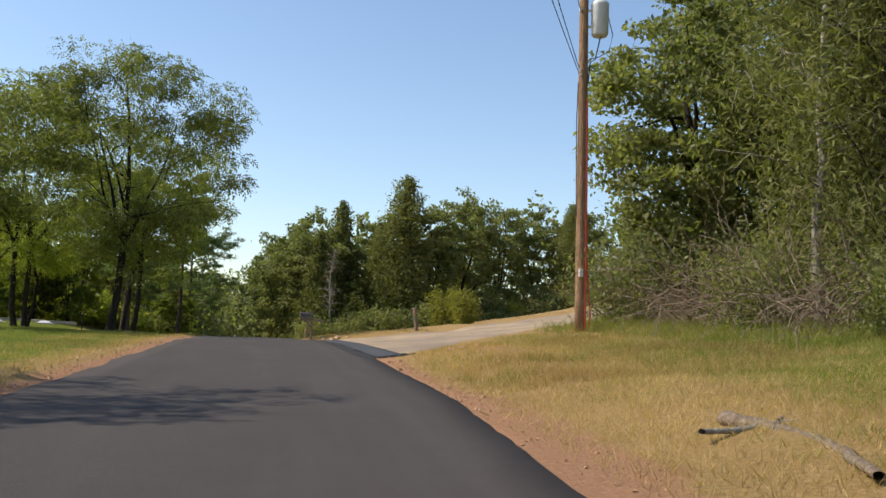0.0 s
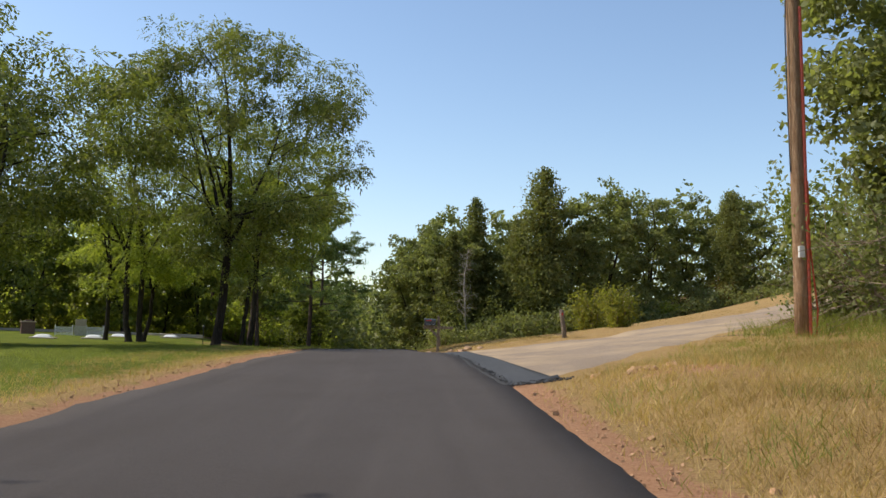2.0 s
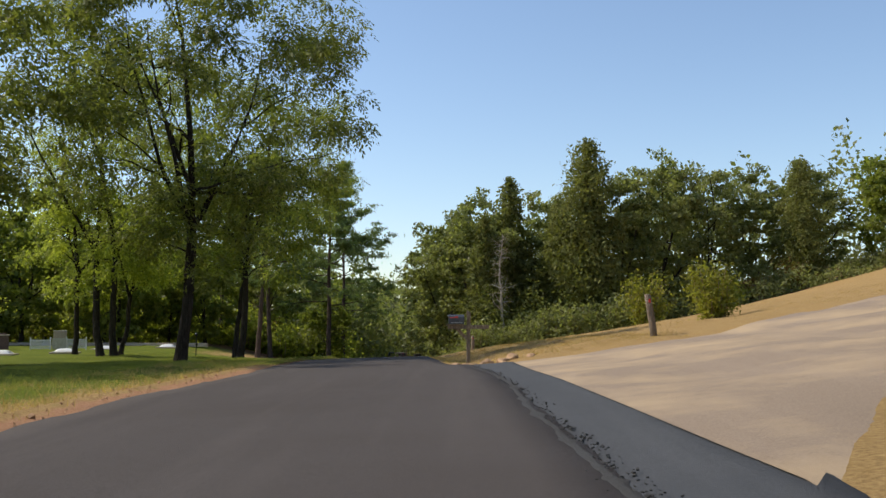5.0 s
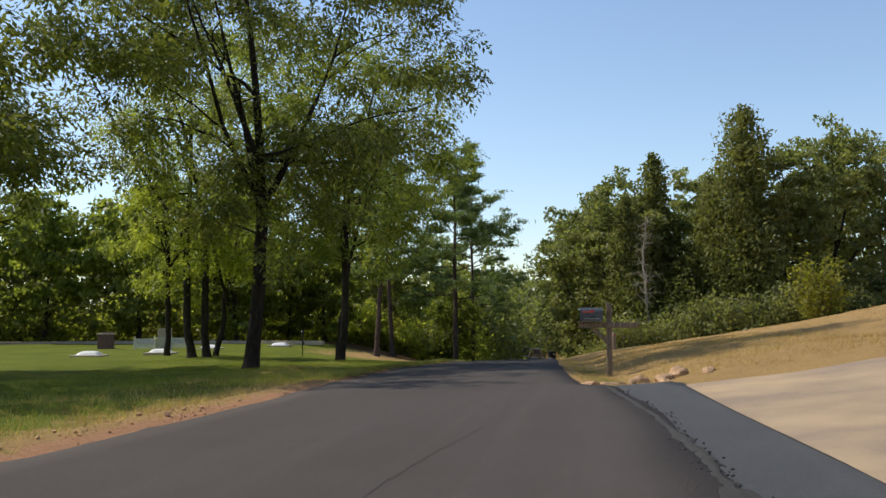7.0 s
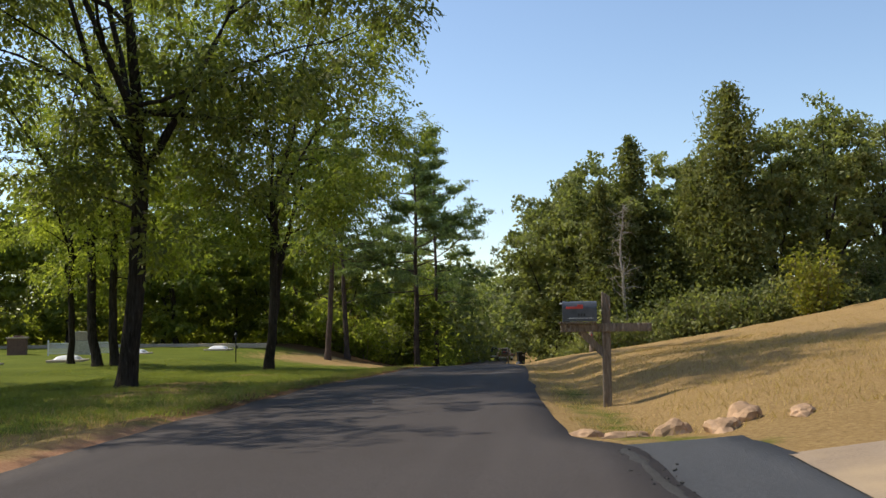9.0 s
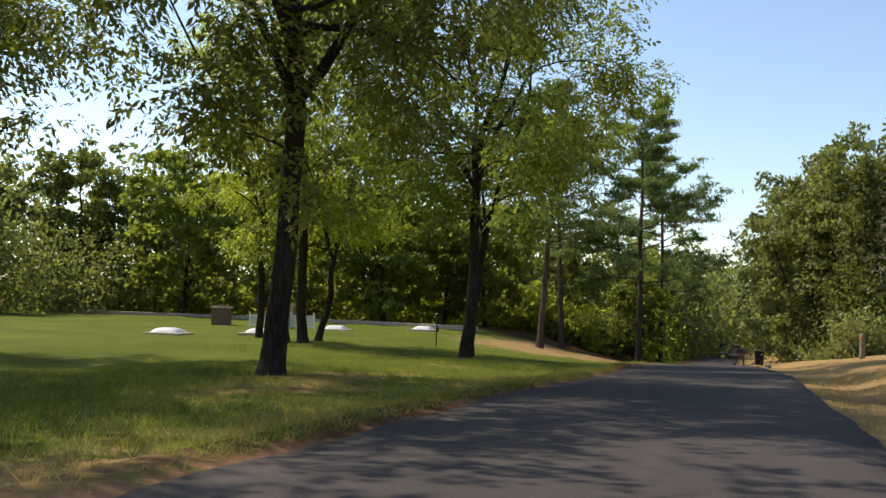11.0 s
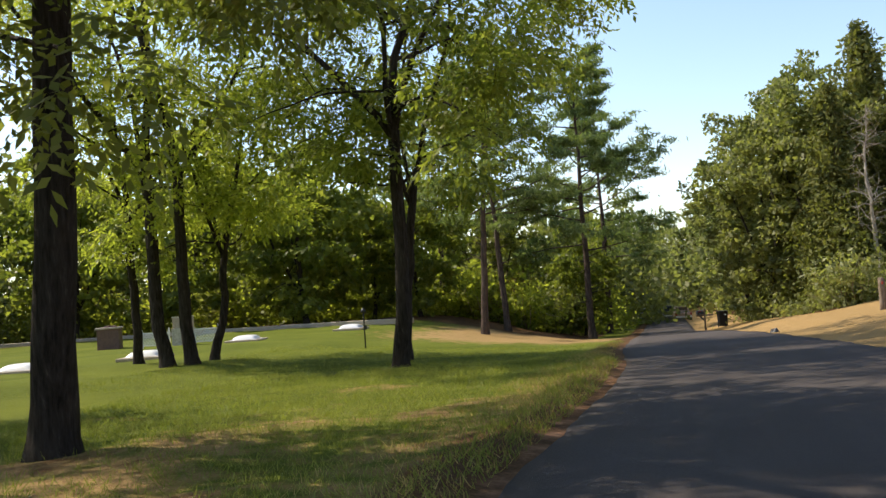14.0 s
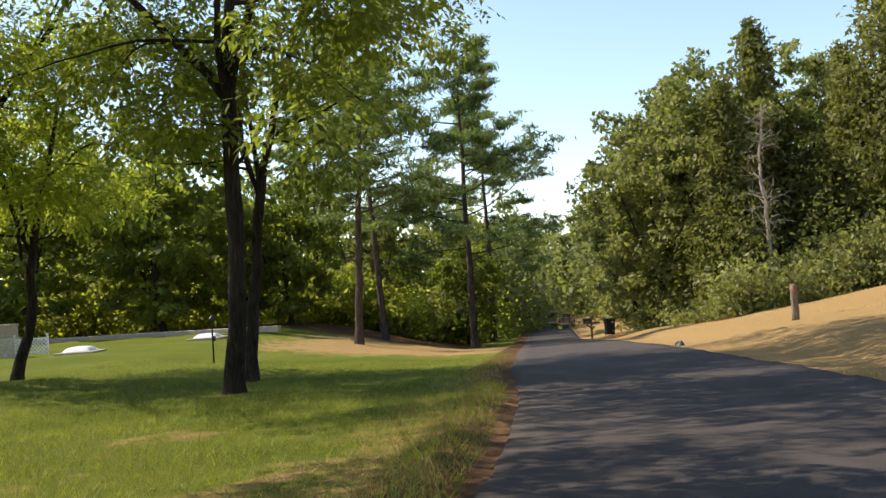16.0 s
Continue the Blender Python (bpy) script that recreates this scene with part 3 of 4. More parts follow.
TALL = "tall walnut tree with dark furrowed trunk and feathery leaves"
G_LAWN = "trees on the lawn"
plant("walnut_tree", broadleaf(15.2, 6.3, 5.2, 0.21, 11, 13500, 0.35, LEAF_WALNUT, M_BARK, 5, (0.4, -0.2), 3.8, 165, 0.9, True, widest=0.6, hollow=0.42), spot(-7.8, 41.3), TALL, "tree", G_LAWN)
plant("walnut_tree", broadleaf(14.0, 6.0, 5.2, 0.165, 23, 7200, 0.38, LEAF_LIT, M_BARK, 4, (0.5, 0.2), 3.6, 108, 0.9, True, widest=0.55, hollow=0.45), spot(-8.25, 53.4), TALL, "tree", G_LAWN)
plant("walnut_tree", broadleaf(13.0, 4.8, 4.6, 0.135, 37, 2600, 0.36, LEAF_LIT, M_BARK, 3, (1.6, 0.6), 4.2, 50, 0.9, True, hollow=0.45), spot(-9.4, 57.4), "leaning walnut tree with slender dark trunk", "tree", G_LAWN)
slim = broadleaf(18.6, 4.8, 6.2, 0.19, 41, 3000, 0.37, LEAF_LIME, M_BARK, 3, (-0.9, 0.3), 3.6, 70, 0.9, True, hollow=0.4)
slim2 = broadleaf(17.8, 4.6, 5.4, 0.18, 58, 3000, 0.37, LEAF_LIME, M_BARK, 3, (0.9, -0.3), 3.6, 70, 0.9, True, hollow=0.4)
small = broadleaf(10.0, 3.8, 3.7, 0.13, 63, 2400, 0.36, LEAF_LIME, M_BARK, 3, (0.5, 0.4), 3.0, 70, 0.85, True, hollow=0.4)
plant("slender_tree", slim, spot(-16.3, 57.1), "slender tree with dark trunk in a cluster on the lawn", "tree", G_LAWN)
plant("slender_tree", slim2, spot(-15.7, 57.4), "slender tree with dark trunk in a cluster on the lawn", "tree", G_LAWN)
plant("slender_tree", small, spot(-15.9, 59.0), "small tree with a low fork on the lawn", "tree", G_LAWN)
plant("slender_tree", slim, spot(-18.2, 58.6), "thin dark-trunked tree on the lawn", "tree", G_LAWN, 130, (0.72, 0.72, 0.8))
# trees beside the lane, trunks out of view, set to throw the shade on it
shade = broadleaf(14.0, 6.3, 5.0, 0.22, 77, 7000, 0.46, LEAF_WALNUT, M_BARK, 5, (0.3, 0), 3.8, 170, 0.95, True, widest=0.5, hollow=0.35)
plant("shade_tree", shade, spot(-14.2, 1.9), "tall leafy tree beside the lane, trunk out of view, set for shade", "tree", "trees beside the lane", 60, (0.85, 0.85, 0.82))
# this one is added, unseen, only to darken the near lawn with its shade
plant("shade_tree", shade, spot(-19.6, 41.6), "tall leafy tree beside the lane, trunk out of view, set for shade", "tree", "trees beside the lane", 310, (0.95, 0.95, 0.92))
plant("shade_tree", shade, spot(-15.5, 33.4), "tall leafy tree beside the lane, trunk out of view, set for shade", "tree", "trees beside the lane", 200, (1.05, 1.05, 0.92))

G_PINE = "pines beside the lane"
pine_a = pine(19.0, 5.8, 0.24, 5, 19000, 0.30, (0.0, 0.4))
pine_b = pine(17.0, 4.6, 0.22, 8, 12000, 0.40, (0.8, 0.2))
for x, y, m, turn, sc in ((-9.0, 96, pine_a, 20, 1.0), (-12.9, 82, pine_b, 0, 0.92), (-13.6, 91, pine_b, 140, 0.95), (-20, 100, pine_b, 60, 1.0), (-9.5, 112, pine_a, 200, 1.0)):
    plant("pine_tree", m, spot(x, y), "tall pine with grey furrowed trunk and dark needles", "tree", G_PINE, turn, sc)

# woods round the place
broad_a = broadleaf(13.0, 4.3, 2.4, 0.20, 71, 7600, 0.45, LEAF_OAK, M_BARK, 4, base=0.6, clumps=170, puff=0.95, ratio=0.62, widest=0.5)
broad_b = broadleaf(14.0, 4.0, 2.8, 0.20, 83, 7600, 0.45, LEAF_WALNUT, M_BARK, 4, base=0.6, clumps=170, puff=0.9, ratio=0.62, widest=0.5)
edge_a = broadleaf(13.0, 3.9, 2.4, 0.20, 131, 13500, 0.30, LEAF_OAK, M_BARK, 4, base=0.5, clumps=230, puff=0.75, ratio=0.6, widest=0.55)
edge_b = broadleaf(14.0, 3.7, 2.8, 0.20, 149, 13500, 0.30, LEAF_OAK, M_BARK, 4, base=0.5, clumps=230, puff=0.75, ratio=0.6, widest=0.55)
broad_c = broadleaf(12.0, 4.4, 2.0, 0.18, 97, 6400, 0.45, LEAF_LIT, M_BARK, 4, base=0.5, clumps=150, puff=0.95, ratio=0.62, widest=0.48)
cedar_a = conifer(15.0, 3.2, 0.20, 3, 17000, 0.34, LEAF_CEDAR, M_PINEBARK, 0.03, 0.6, 0.25)
cedar_b = conifer(13.0, 2.6, 0.18, 9, 13000, 0.33, LEAF_CEDAR, M_PINEBARK, 0.03, 0.85, 0.4)
bush_a = shrub(3.0, 2.2, 4, 1800, 0.31, LEAF_OAK)
bush_b = shrub(2.6, 2.0, 6, 1800, 0.28, LEAF_LIME)
bush_y = shrub(3.2, 1.7, 12, 2600, 0.22, LEAF_YELLOW)
bush_r = shrub(3.4, 1.8, 15, 1900, 0.22, LEAF_RUST)

G_RIGHT = "woods above the dry slope"
SIZES = {id(edge_a): 13.2, id(edge_b): 14.2, id(broad_c): 12.2, id(cedar_a): 15.2, id(cedar_b): 13.2}
for x, y, m, top, kind in (
    (1.9, 90.4, edge_a, 11.8, "b"), (0.9, 99.0, edge_b, 10.5, "b"), (4.2, 87, edge_a, 12.2, "b"), (5.0, 92, edge_b, 14.0, "b"), (7.2, 88.2, cedar_b, 14.7, "c"), (5.0, 84, cedar_b, 11.0, "c"), (9.6, 90, edge_b, 13.4, "b"),
    (10.9, 86, cedar_b, 12.6, "c"), (13.4, 84.4, cedar_a, 17.2, "c"), (16.6, 87, edge_b, 14.6, "b"), (20.3, 89, edge_a, 17.0, "b"), (25.5, 93, edge_a, 17.0, "b"),
    (30.5, 96, edge_b, 17.0, "b"), (36, 96, edge_a, 17.6, "b"), (42, 92, broad_c, 18.0, "b"), (48, 88, edge_b, 18.5, "b"), (53, 80, edge_a, 18.5, "b"), (57, 70, edge_b, 18.5, "b"),
    (5.4, 104, edge_a, 12.0, "b"), (24, 106, edge_b, 17.0, "b"), (5.5, 124, edge_b, 11.0, "b"),
    (60, 58, edge_a, 19.0, "b"), (61, 46, broad_c, 19.0, "b"), (33, 90, cedar_a, 16.5, "c"), (14, 100, edge_b, 15.0, "b"), (3.4, 97, cedar_b, 11.0, "c"),
):
    label = "dark narrow cedar in the wood's edge" if kind == "c" else "dense broad-leaved tree in the wood's edge"
    base = spot(x, y, 0.1)
    plant("cedar_tree" if kind == "c" else "wood_tree", m, base, label, "tree", G_RIGHT, (x * 37 + y * 11) % 360, (top - base.z) / SIZES[id(m)])
rng = np.random.default_rng(2)
for i in range(30):
    x = 4.6 + i * 1.65 + rng.uniform(-0.6, 0.6)
    y = 76 + 0.42 * max(x, 0) + rng.uniform(-1.2, 1.5)
    m = (bush_a, bush_a, bush_a, bush_b, bush_a, bush_r)[rng.integers(0, 6)]
    plant("wood_shrub", m, spot(x, y, 0.05), "leafy shrub at the foot of the wood", "shrub", "shrubs along the wood", rng.uniform(0, 360), float(rng.uniform(0.4, 1.05)))
for x, y, sc in ((16.5, 77, 1.2), (10.2, 38.0, 0.6)):
    plant("yellow_shrub", bush_y, spot(x, y, 0.05), "shrub with yellowing leaves above the slope", "shrub", "yellowing shrubs", x * 50 % 360, sc)

G_BACK = "woods behind the lawn"
spots = [(-26, 89, broad_c, 1.1), (-35, 90, broad_c, 1.2), (-43, 89, broad_c, 1.15), (-13, 122, broad_c, 0.9), (-18, 112, broad_b, 0.8), (-22, 118, broad_c, 1.0), (-27, 108, broad_c, 1.0), (-33, 112, broad_c, 1.1), (-39, 106, broad_c, 1.1), (-45, 108, broad_b, 1.15), (-51, 100, broad_a, 1.1), (-57, 94, broad_b, 1.15),
         (-62, 86, broad_a, 1.1), (-66, 76, broad_c, 1.1), (-68, 66, broad_b, 1.2), (-66, 55, broad_a, 1.2), (-62, 44, broad_a, 1.1), (-14, 140, broad_b, 1.0), (-17, 152, broad_a, 1.1), (-24, 96, broad_c, 0.8), (-10.5, 104, broad_c, 0.62),
         (4, 166, broad_a, 1.2), (1, 200, broad_a, 1.5), (5, 148, broad_c, 1.1), (6.2, 132, broad_a, 1.0), (6.6, 114, broad_a, 0.95), (-20, 94, broad_c, 0.85), (-30, 96, broad_c, 0.95), (-52, 74, broad_a, 0.9), (-14, 176, broad_c, 1.1), (-8, 196, broad_a, 1.2), (-48, 50, broad_a, 0.8), (-46, 62, broad_c, 0.85)]
for x, y, m, sc in spots:
    plant("wood_tree", m, spot(x, y, 0.1), "leafy tree in the wood behind the lawn", "tree", G_BACK, (x * 53 + y * 7) % 360, sc)
for i in range(26):
    x = -12 - i * 2.0 + rng.uniform(-0.7, 0.7)
    y = 101 - 0.25 * max(0, -x - 30) + rng.uniform(-2, 4)
    m = (bush_a, bush_b, bush_r, bush_b)[i % 4]
    plant("wood_shrub", m, spot(x, y, 0.05), "leafy shrub at the foot of the wood", "shrub", "shrubs along the wood", rng.uniform(0, 360), float(rng.uniform(0.8, 1.5)))

G_NEAR = "woods beside the pole"
near_oak = broadleaf(11.0, 3.3, 4.0, 0.22, 107, 26000, 0.21, LEAF_OAK, M_BARK, 4, (-0.5, 0), 1.3, 235, 0.75, ratio=0.6)
tall_oak = broadleaf(16.0, 4.4, 5.0, 0.26, 113, 30000, 0.22, LEAF_OAK, M_BARK, 4, (0, 0), 3.2, 300, 0.85, ratio=0.6)
near_cedar = conifer(13.0, 3.2, 0.20, 21, 26000, 0.24, LEAF_CEDAR, M_PINEBARK, 0.03, 0.5, 0.45, 0.2)
plant("oak_tree", near_oak, spot(13.4, 17.5, 0.1), "leafy oak leaning out over a brush pile", "tree", G_NEAR)
plant("oak_tree", tall_oak, spot(18.0, 20.5, 0.1), "leafy oak in the wood's edge", "tree", G_NEAR, 150)
for x, y, sc, turn in ((12.6, 7.0, 0.95, 0), (14.6, 10.5, 1.15, 70), (17.0, 14.0, 1.2, 160), (13.9, 2.5, 1.0, 220), (18.5, 6.5, 1.25, 300)):
    plant("cedar_tree", near_cedar, spot(x, y, 0.1), "green cedar with drooping feathery sprays", "tree", G_NEAR, turn, sc)
near_bush = shrub(2.4, 1.9, 31, 7000, 0.12, LEAF_OAK)
for x, y, sc in ((12.4, 16.2, 1.35), (13.6, 14.6, 1.3), (12.6, 21.5, 1.0), (14.5, 23.5, 1.2), (11.2, 4.5, 0.8), (11.4, 9.6, 0.9), (17, 26, 1.4)):
    plant("wood_shrub", near_bush, spot(x, y, 0.05), "leafy shrub at the foot of the wood", "shrub", "shrubs along the wood", x * 77 % 360, sc)


# ---- woods too dense to count, behind the single trees ----
def thicket(name, line, depth, height, n, size, material, seed, label):
    rng = np.random.default_rng(seed)
    line = np.array(line, float)
    s = rng.random(n) * (len(line) - 1)
    k = np.minimum(s.astype(int), len(line) - 2)
    p = line[k] + (line[k + 1] - line[k]) * (s - k)[:, None] + rng.normal(size=(n, 2)) * depth
    clump = 0.65 + 0.35 * np.sin(p[:, 0] * 0.55 + seed) * np.sin(p[:, 1] * 0.47) + 0.2 * np.sin(p[:, 0] * 1.7)
    z = land(p[:, 0], p[:, 1]) + rng.random(n) ** 0.9 * height * np.clip(clump, 0.3, 1.1)
    ob = new(name, leaf_mesh(name, np.c_[p, z], rng, size, 0.6, 0.2))
    ob.data.materials.append(material)
    return tagged(ob, label, "woods", kind="stuff")


thicket("far_woods", [(-75, 30), (-72, 70), (-62, 98), (-40, 114), (-20, 122), (-12, 140), (-12, 175), (-4, 205)], 3.4, 14.5, 60000, 0.7, LEAF_OAK, 1, "dense dark woods behind the lawn")
thicket("far_woods", [(-8, 215), (2, 180), (5, 140), (6, 112), (20, 112), (45, 112), (62, 85), (66, 40)], 2.8, 15, 32000, 0.68, LEAF_OAK, 2, "dense dark woods above the slope")
thicket("far_thicket", [(-54, 36), (-52, 50), (-50, 64), (-49, 76), (-50, 90)], 1.8, 8.0, 22000, 0.34, LEAF_OAK, 6, "dense bushes at the end of the lawn")
thicket("undergrowth", [(-50, 92), (-36, 97), (-22, 100), (-14, 101), (-11.5, 116), (-12.5, 140)], 1.6, 5.0, 20000, 0.34, LEAF_LIME, 3, "tangled undergrowth below the far trees")
thicket("undergrowth", [(1.8, 101), (2.2, 92), (3.6, 82), (6, 79.5), (14, 80), (24, 84), (36, 86), (47, 80)], 0.9, 1.9, 14000, 0.22, LEAF_OAK, 4, "tangled undergrowth at the foot of the wood")
thicket("vines", [(2.2, 99), (2.8, 90), (3.8, 84), (5.4, 81.2), (9, 81.5), (13, 83)], 0.8, 6.5, 6000, 0.2, LEAF_WALNUT, 7, "bright vines climbing the edge of the wood")
thicket("near_undergrowth", [(15, -4), (15.5, 3), (16, 9), (17.5, 16), (19, 24), (23, 30)], 1.2, 6.0, 26000, 0.2, LEAF_CEDAR, 5, "dense dark undergrowth between the cedars")


# ---- grass ----
def grass(name, boxes, n, height, material, seed, label, keep=None):
    rng = np.random.default_rng(seed)
    out = []
    for x0, x1, y0, y1, share in boxes:
        m = int(n * share)
        tuft = rng.random((max(1, m // 9), 2)) * (x1 - x0, y1 - y0) + (x0, y0)
        out.append(tuft[rng.integers(0, len(tuft), m)] + rng.normal(size=(m, 2)) * 0.09)
    p = np.concatenate(out)
    u, v = p[:, 0] - road_right(p[:, 1]), road_left(p[:, 1]) - p[:, 0]
    ok = (np.maximum(u, v) > 0.16) & ((u < 0) | (p[:, 1] < 10.4 + 1.75 * np.maximum(u - 0.9, 0)) | (p[:, 1] > 28.9 + 0.35 * np.maximum(p[:, 0] - 8, 0)))
    if keep is not None:
        ok &= keep(p, u, v, rng)
    p = p[ok]
    n = len(p)
    base = np.c_[p, land(p[:, 0], p[:, 1]) - 0.02]
    az = rng.uniform(0, 6.283, n)
    side = np.c_[np.cos(az), np.sin(az), np.zeros(n)]
    h = height * rng.uniform(0.35, 1.3, (n, 1))
    lean = np.c_[rng.normal(size=(n, 2)) * 0.7, np.ones(n)]
    w = 0.004 + 0.009 * h
    verts = np.stack([base - side * w, base + side * w, base + lean * h], 1).reshape(-1, 3)
    ob = new(name, mesh_of(name, verts, np.arange(3 * n).reshape(-1, 3)))
    ob.data.materials.append(material)
    return tagged(ob, label, "grass", kind="stuff")


grass("verge_grass", [(2.2, 11, -8, 18, 0.75), (-6, -2.4, -2, 36, 0.25)], 60000, 0.12, GRASS_DRY, 1, "straw-coloured grass on the verges", lambda p, u, v, r: (r.random(len(p)) < 0.35 + smooth(0.6, 2.2, u)) | (v > 0.5))
grass("verge_straw", [(1.6, 8.5, -9.5, 3.5, 1.0)], 42000, 0.085, GRASS_DRY, 21, "matted brown straw on the verge", lambda p, u, v, r: u > 0.35 + 0.5 * r.random(len(p)))
grass("verge_sprigs", [(2.6, 9, -9.5, 3.5, 1.0)], 16000, 0.10, GRASS_GREEN, 22, "green sprigs among the verge straw", lambda p, u, v, r: np.sin(p[:, 0] * 1.9) * np.sin(p[:, 1] * 1.3 + 1) + 0.35 * (u - 2.2) > 0.25)
grass("green_grass", [(4, 12, -7, 16, 0.62), (-9, -2.6, 0, 36, 0.38)], 46000, 0.13, GRASS_GREEN, 2, "rank green grass on the verges", lambda p, u, v, r: (u > 2.6 + r.random(len(p)) * 1.5) | (v > 0.9))
grass("lawn_grass", [(-11, -2.6, 32, 52, 0.8), (-16, -4, 50, 66, 0.2)], 110000, 0.10, GRASS_GREEN, 3, "short lawn grass", lambda p, u, v, r: r.random(len(p)) > 1.25 * worn(p[:, 0], p[:, 1]))
grass("lawn_straw", [(-9, -2.8, 32, 50, 1.0)], 9000, 0.055, GRASS_DRY, 9, "dry straw among the lawn grass", lambda p, u, v, r: worn(p[:, 0], p[:, 1]) > 0.2 + 0.4 * r.random(len(p)))
grass("lawn_edge_grass", [(-4.6, -2.8, 34, 60, 1.0)], 9000, 0.08, GRASS_DRY, 4, "brown grass along the edge of the lane", lambda p, u, v, r: (v < 1.6))
grass("slope_grass", [(0.8, 7, 29, 50, 0.7), (4, 20, 34, 66, 0.3)], 34000, 0.09, GRASS_DRY, 5, "short dry grass on the slope", None)
grass("mound_straw", [(2.9, 8.5, 2, 13, 1.0)], 26000, 0.14, GRASS_DRY, 11, "matted straw on the clay mound", lambda p, u, v, r: u > 0.5 + 0.5 * r.random(len(p)))
grass("mound_weeds", [(3.2, 9, 3, 15, 1.0)], 9000, 0.17, GRASS_GREEN, 12, "green weeds on the clay mound", lambda p, u, v, r: np.sin(p[:, 0] * 2.1) * np.sin(p[:, 1] * 1.7 + 1) > 0.2)
grass("tall_weeds", [(8.8, 11.5, 3, 20, 1.0)], 5000, 0.36, GRASS_GREEN, 6, "tall green weeds before the brush", None)


# ---- broken seam between the two asphalts ----
def seam():
    ys = spaced((10.9, 28.2, 0.12))
    rng = np.random.default_rng(8)
    mid = table(ys, [10.9, 13, 21, 24, 28.2], [2.5, 2.42, 2.40, 2.34, 2.02]) + np.cumsum(rng.normal(size=len(ys))) * 0.006
    half = np.clip(0.035 + np.abs(np.convolve(rng.normal(size=len(ys)), np.ones(4) / 4, "same")) * 0.06, 0.02, 0.12)
    v = []
    for y, m, w in zip(ys, mid, half):
        for x, dz in ((m - w, 0.03), (m, 0.047), (m + w, 0.022)):
            v.append((x, y, float(land(x, y)) + dz))
    f = (np.arange(len(ys) - 1)[:, None] * 3 + np.arange(2)).ravel()
    me = mesh_of("seam", v, np.stack([f, f + 1, f + 4, f + 3], 1))
    me.materials.append(M_CRUMB)
    tagged(new("seam", me), "cracked crumbling seam between two layers of asphalt", "seam", kind="structure")
    # loose crumbs
    bm = bmesh.new()
    for i in range(700):
        y = 10.7 + 17.5 * rng.random() ** 2.2
        x = float(np.interp(y, [10.7, 24, 28.2], [2.5, 2.36, 2.0])) + rng.normal() * 0.06 + (0.85 * rng.random() if y < 11.4 else 0)
        r = rng.uniform(0.004, 0.012) * (1.5 if y < 11.3 else 1)
        box(bm, 0, 0, 0, r * 2, r * 1.6, r, 0, pose(x, y, float(land(x, y)) + 0.035, rng.uniform(-25, 25), rng.uniform(-25, 25), rng.uniform(0, 360)))
    tagged(part("crumbs", bm, M_CRUMB), "loose crumbs of broken asphalt", "gravel", kind="stuff")
    bm = bmesh.new()
    for i in range(900):
        y = rng.uniform(-8, 27)
        if rng.random() < 0.6:
            x, y = float(road_right(min(y, 9.5))) + abs(rng.normal()) * 0.6 + 0.05, min(y, 9.5) - rng.random() * 8
            x = float(road_right(y)) + 0.06 + abs(rng.normal()) * 0.5
        else:
            x = float(road_left(y)) - 0.06 - abs(rng.normal()) * 0.35
        r = rng.uniform(0.004, 0.016) * (2.2 if rng.random() < 0.05 else 1)
        box(bm, 0, 0, 0, r * 2, r * 1.5, r * 1.3, 0, pose(x, y, float(land(x, y)) + r * 0.3, rng.uniform(-40, 40), rng.uniform(-40, 40), rng.uniform(0, 360)))
    tagged(part("clods", bm, M_CLOD), "clods of red clay and stones along the verge", "gravel", kind="stuff")


seam()


def crack(points, label):
    """A thin irregular crack lying in the asphalt."""
    rng = np.random.default_rng(len(points))
    points = np.array(points, float)
    s = np.linspace(0, len(points) - 1, 40)
    p = np.stack([np.interp(s, np.arange(len(points)), points[:, c]) for c in range(2)], 1) + rng.normal(size=(40, 2)) * 0.012
    w = np.abs(rng.normal(size=40)) * 0.002 + 0.002
    v = []
    for (x, y), k in zip(p, w):
        v += [(x - k, y, float(land(x, y)) + 0.040), (x + k, y, float(land(x, y)) + 0.040)]
    me = mesh_of("crack", v, np.arange(39)[:, None] * 2 + np.array([0, 1, 3, 2]))
    me.materials.append(M_CRUMB)
    tagged(new("crack", me), label, "crack", kind="structure")


crack([(0.4, 18.4), (0.5, 20.0), (0.6, 21.4), (0.8, 23.4)], "hairline crack in the dark asphalt lane")
crack([(0.1, 16.2), (0.2, 17.2), (0.35, 18.0)], "hairline crack in the dark asphalt lane")


# ---- utility pole ----
def lathe(profile, sides=20):
    bm = bmesh.new()
    rings = [[bm.verts.new((r * math.cos(a), r * math.sin(a), z)) for a in (2 * math.pi * k / sides for k in range(sides))] for r, z in profile]
    for a, b in zip(rings, rings[1:]):
        for k in range(sides):
            bm.faces.new((a[k], a[(k + 1) % sides], b[(k + 1) % sides], b[k]))
    bm.faces.new(rings[0][::-1])
    bm.faces.new(rings[-1])
    for f in bm.faces:
        f.smooth = len(f.verts) == 4
    return bm


def tube(points, radius, sides=6):
    t = Tubes()
    t.add(points, np.full(len(points), radius), sides)
    return t.mesh("tube")


def sag(a, b, drop, n=24):
    s = np.linspace(0, 1, n)[:, None]
    p = np.array(a) * (1 - s) + np.array(b) * s
    p[:, 2] -= drop * 4 * (s * (1 - s)).ravel()
    return p


POLE = spot(9.12, 16.3)


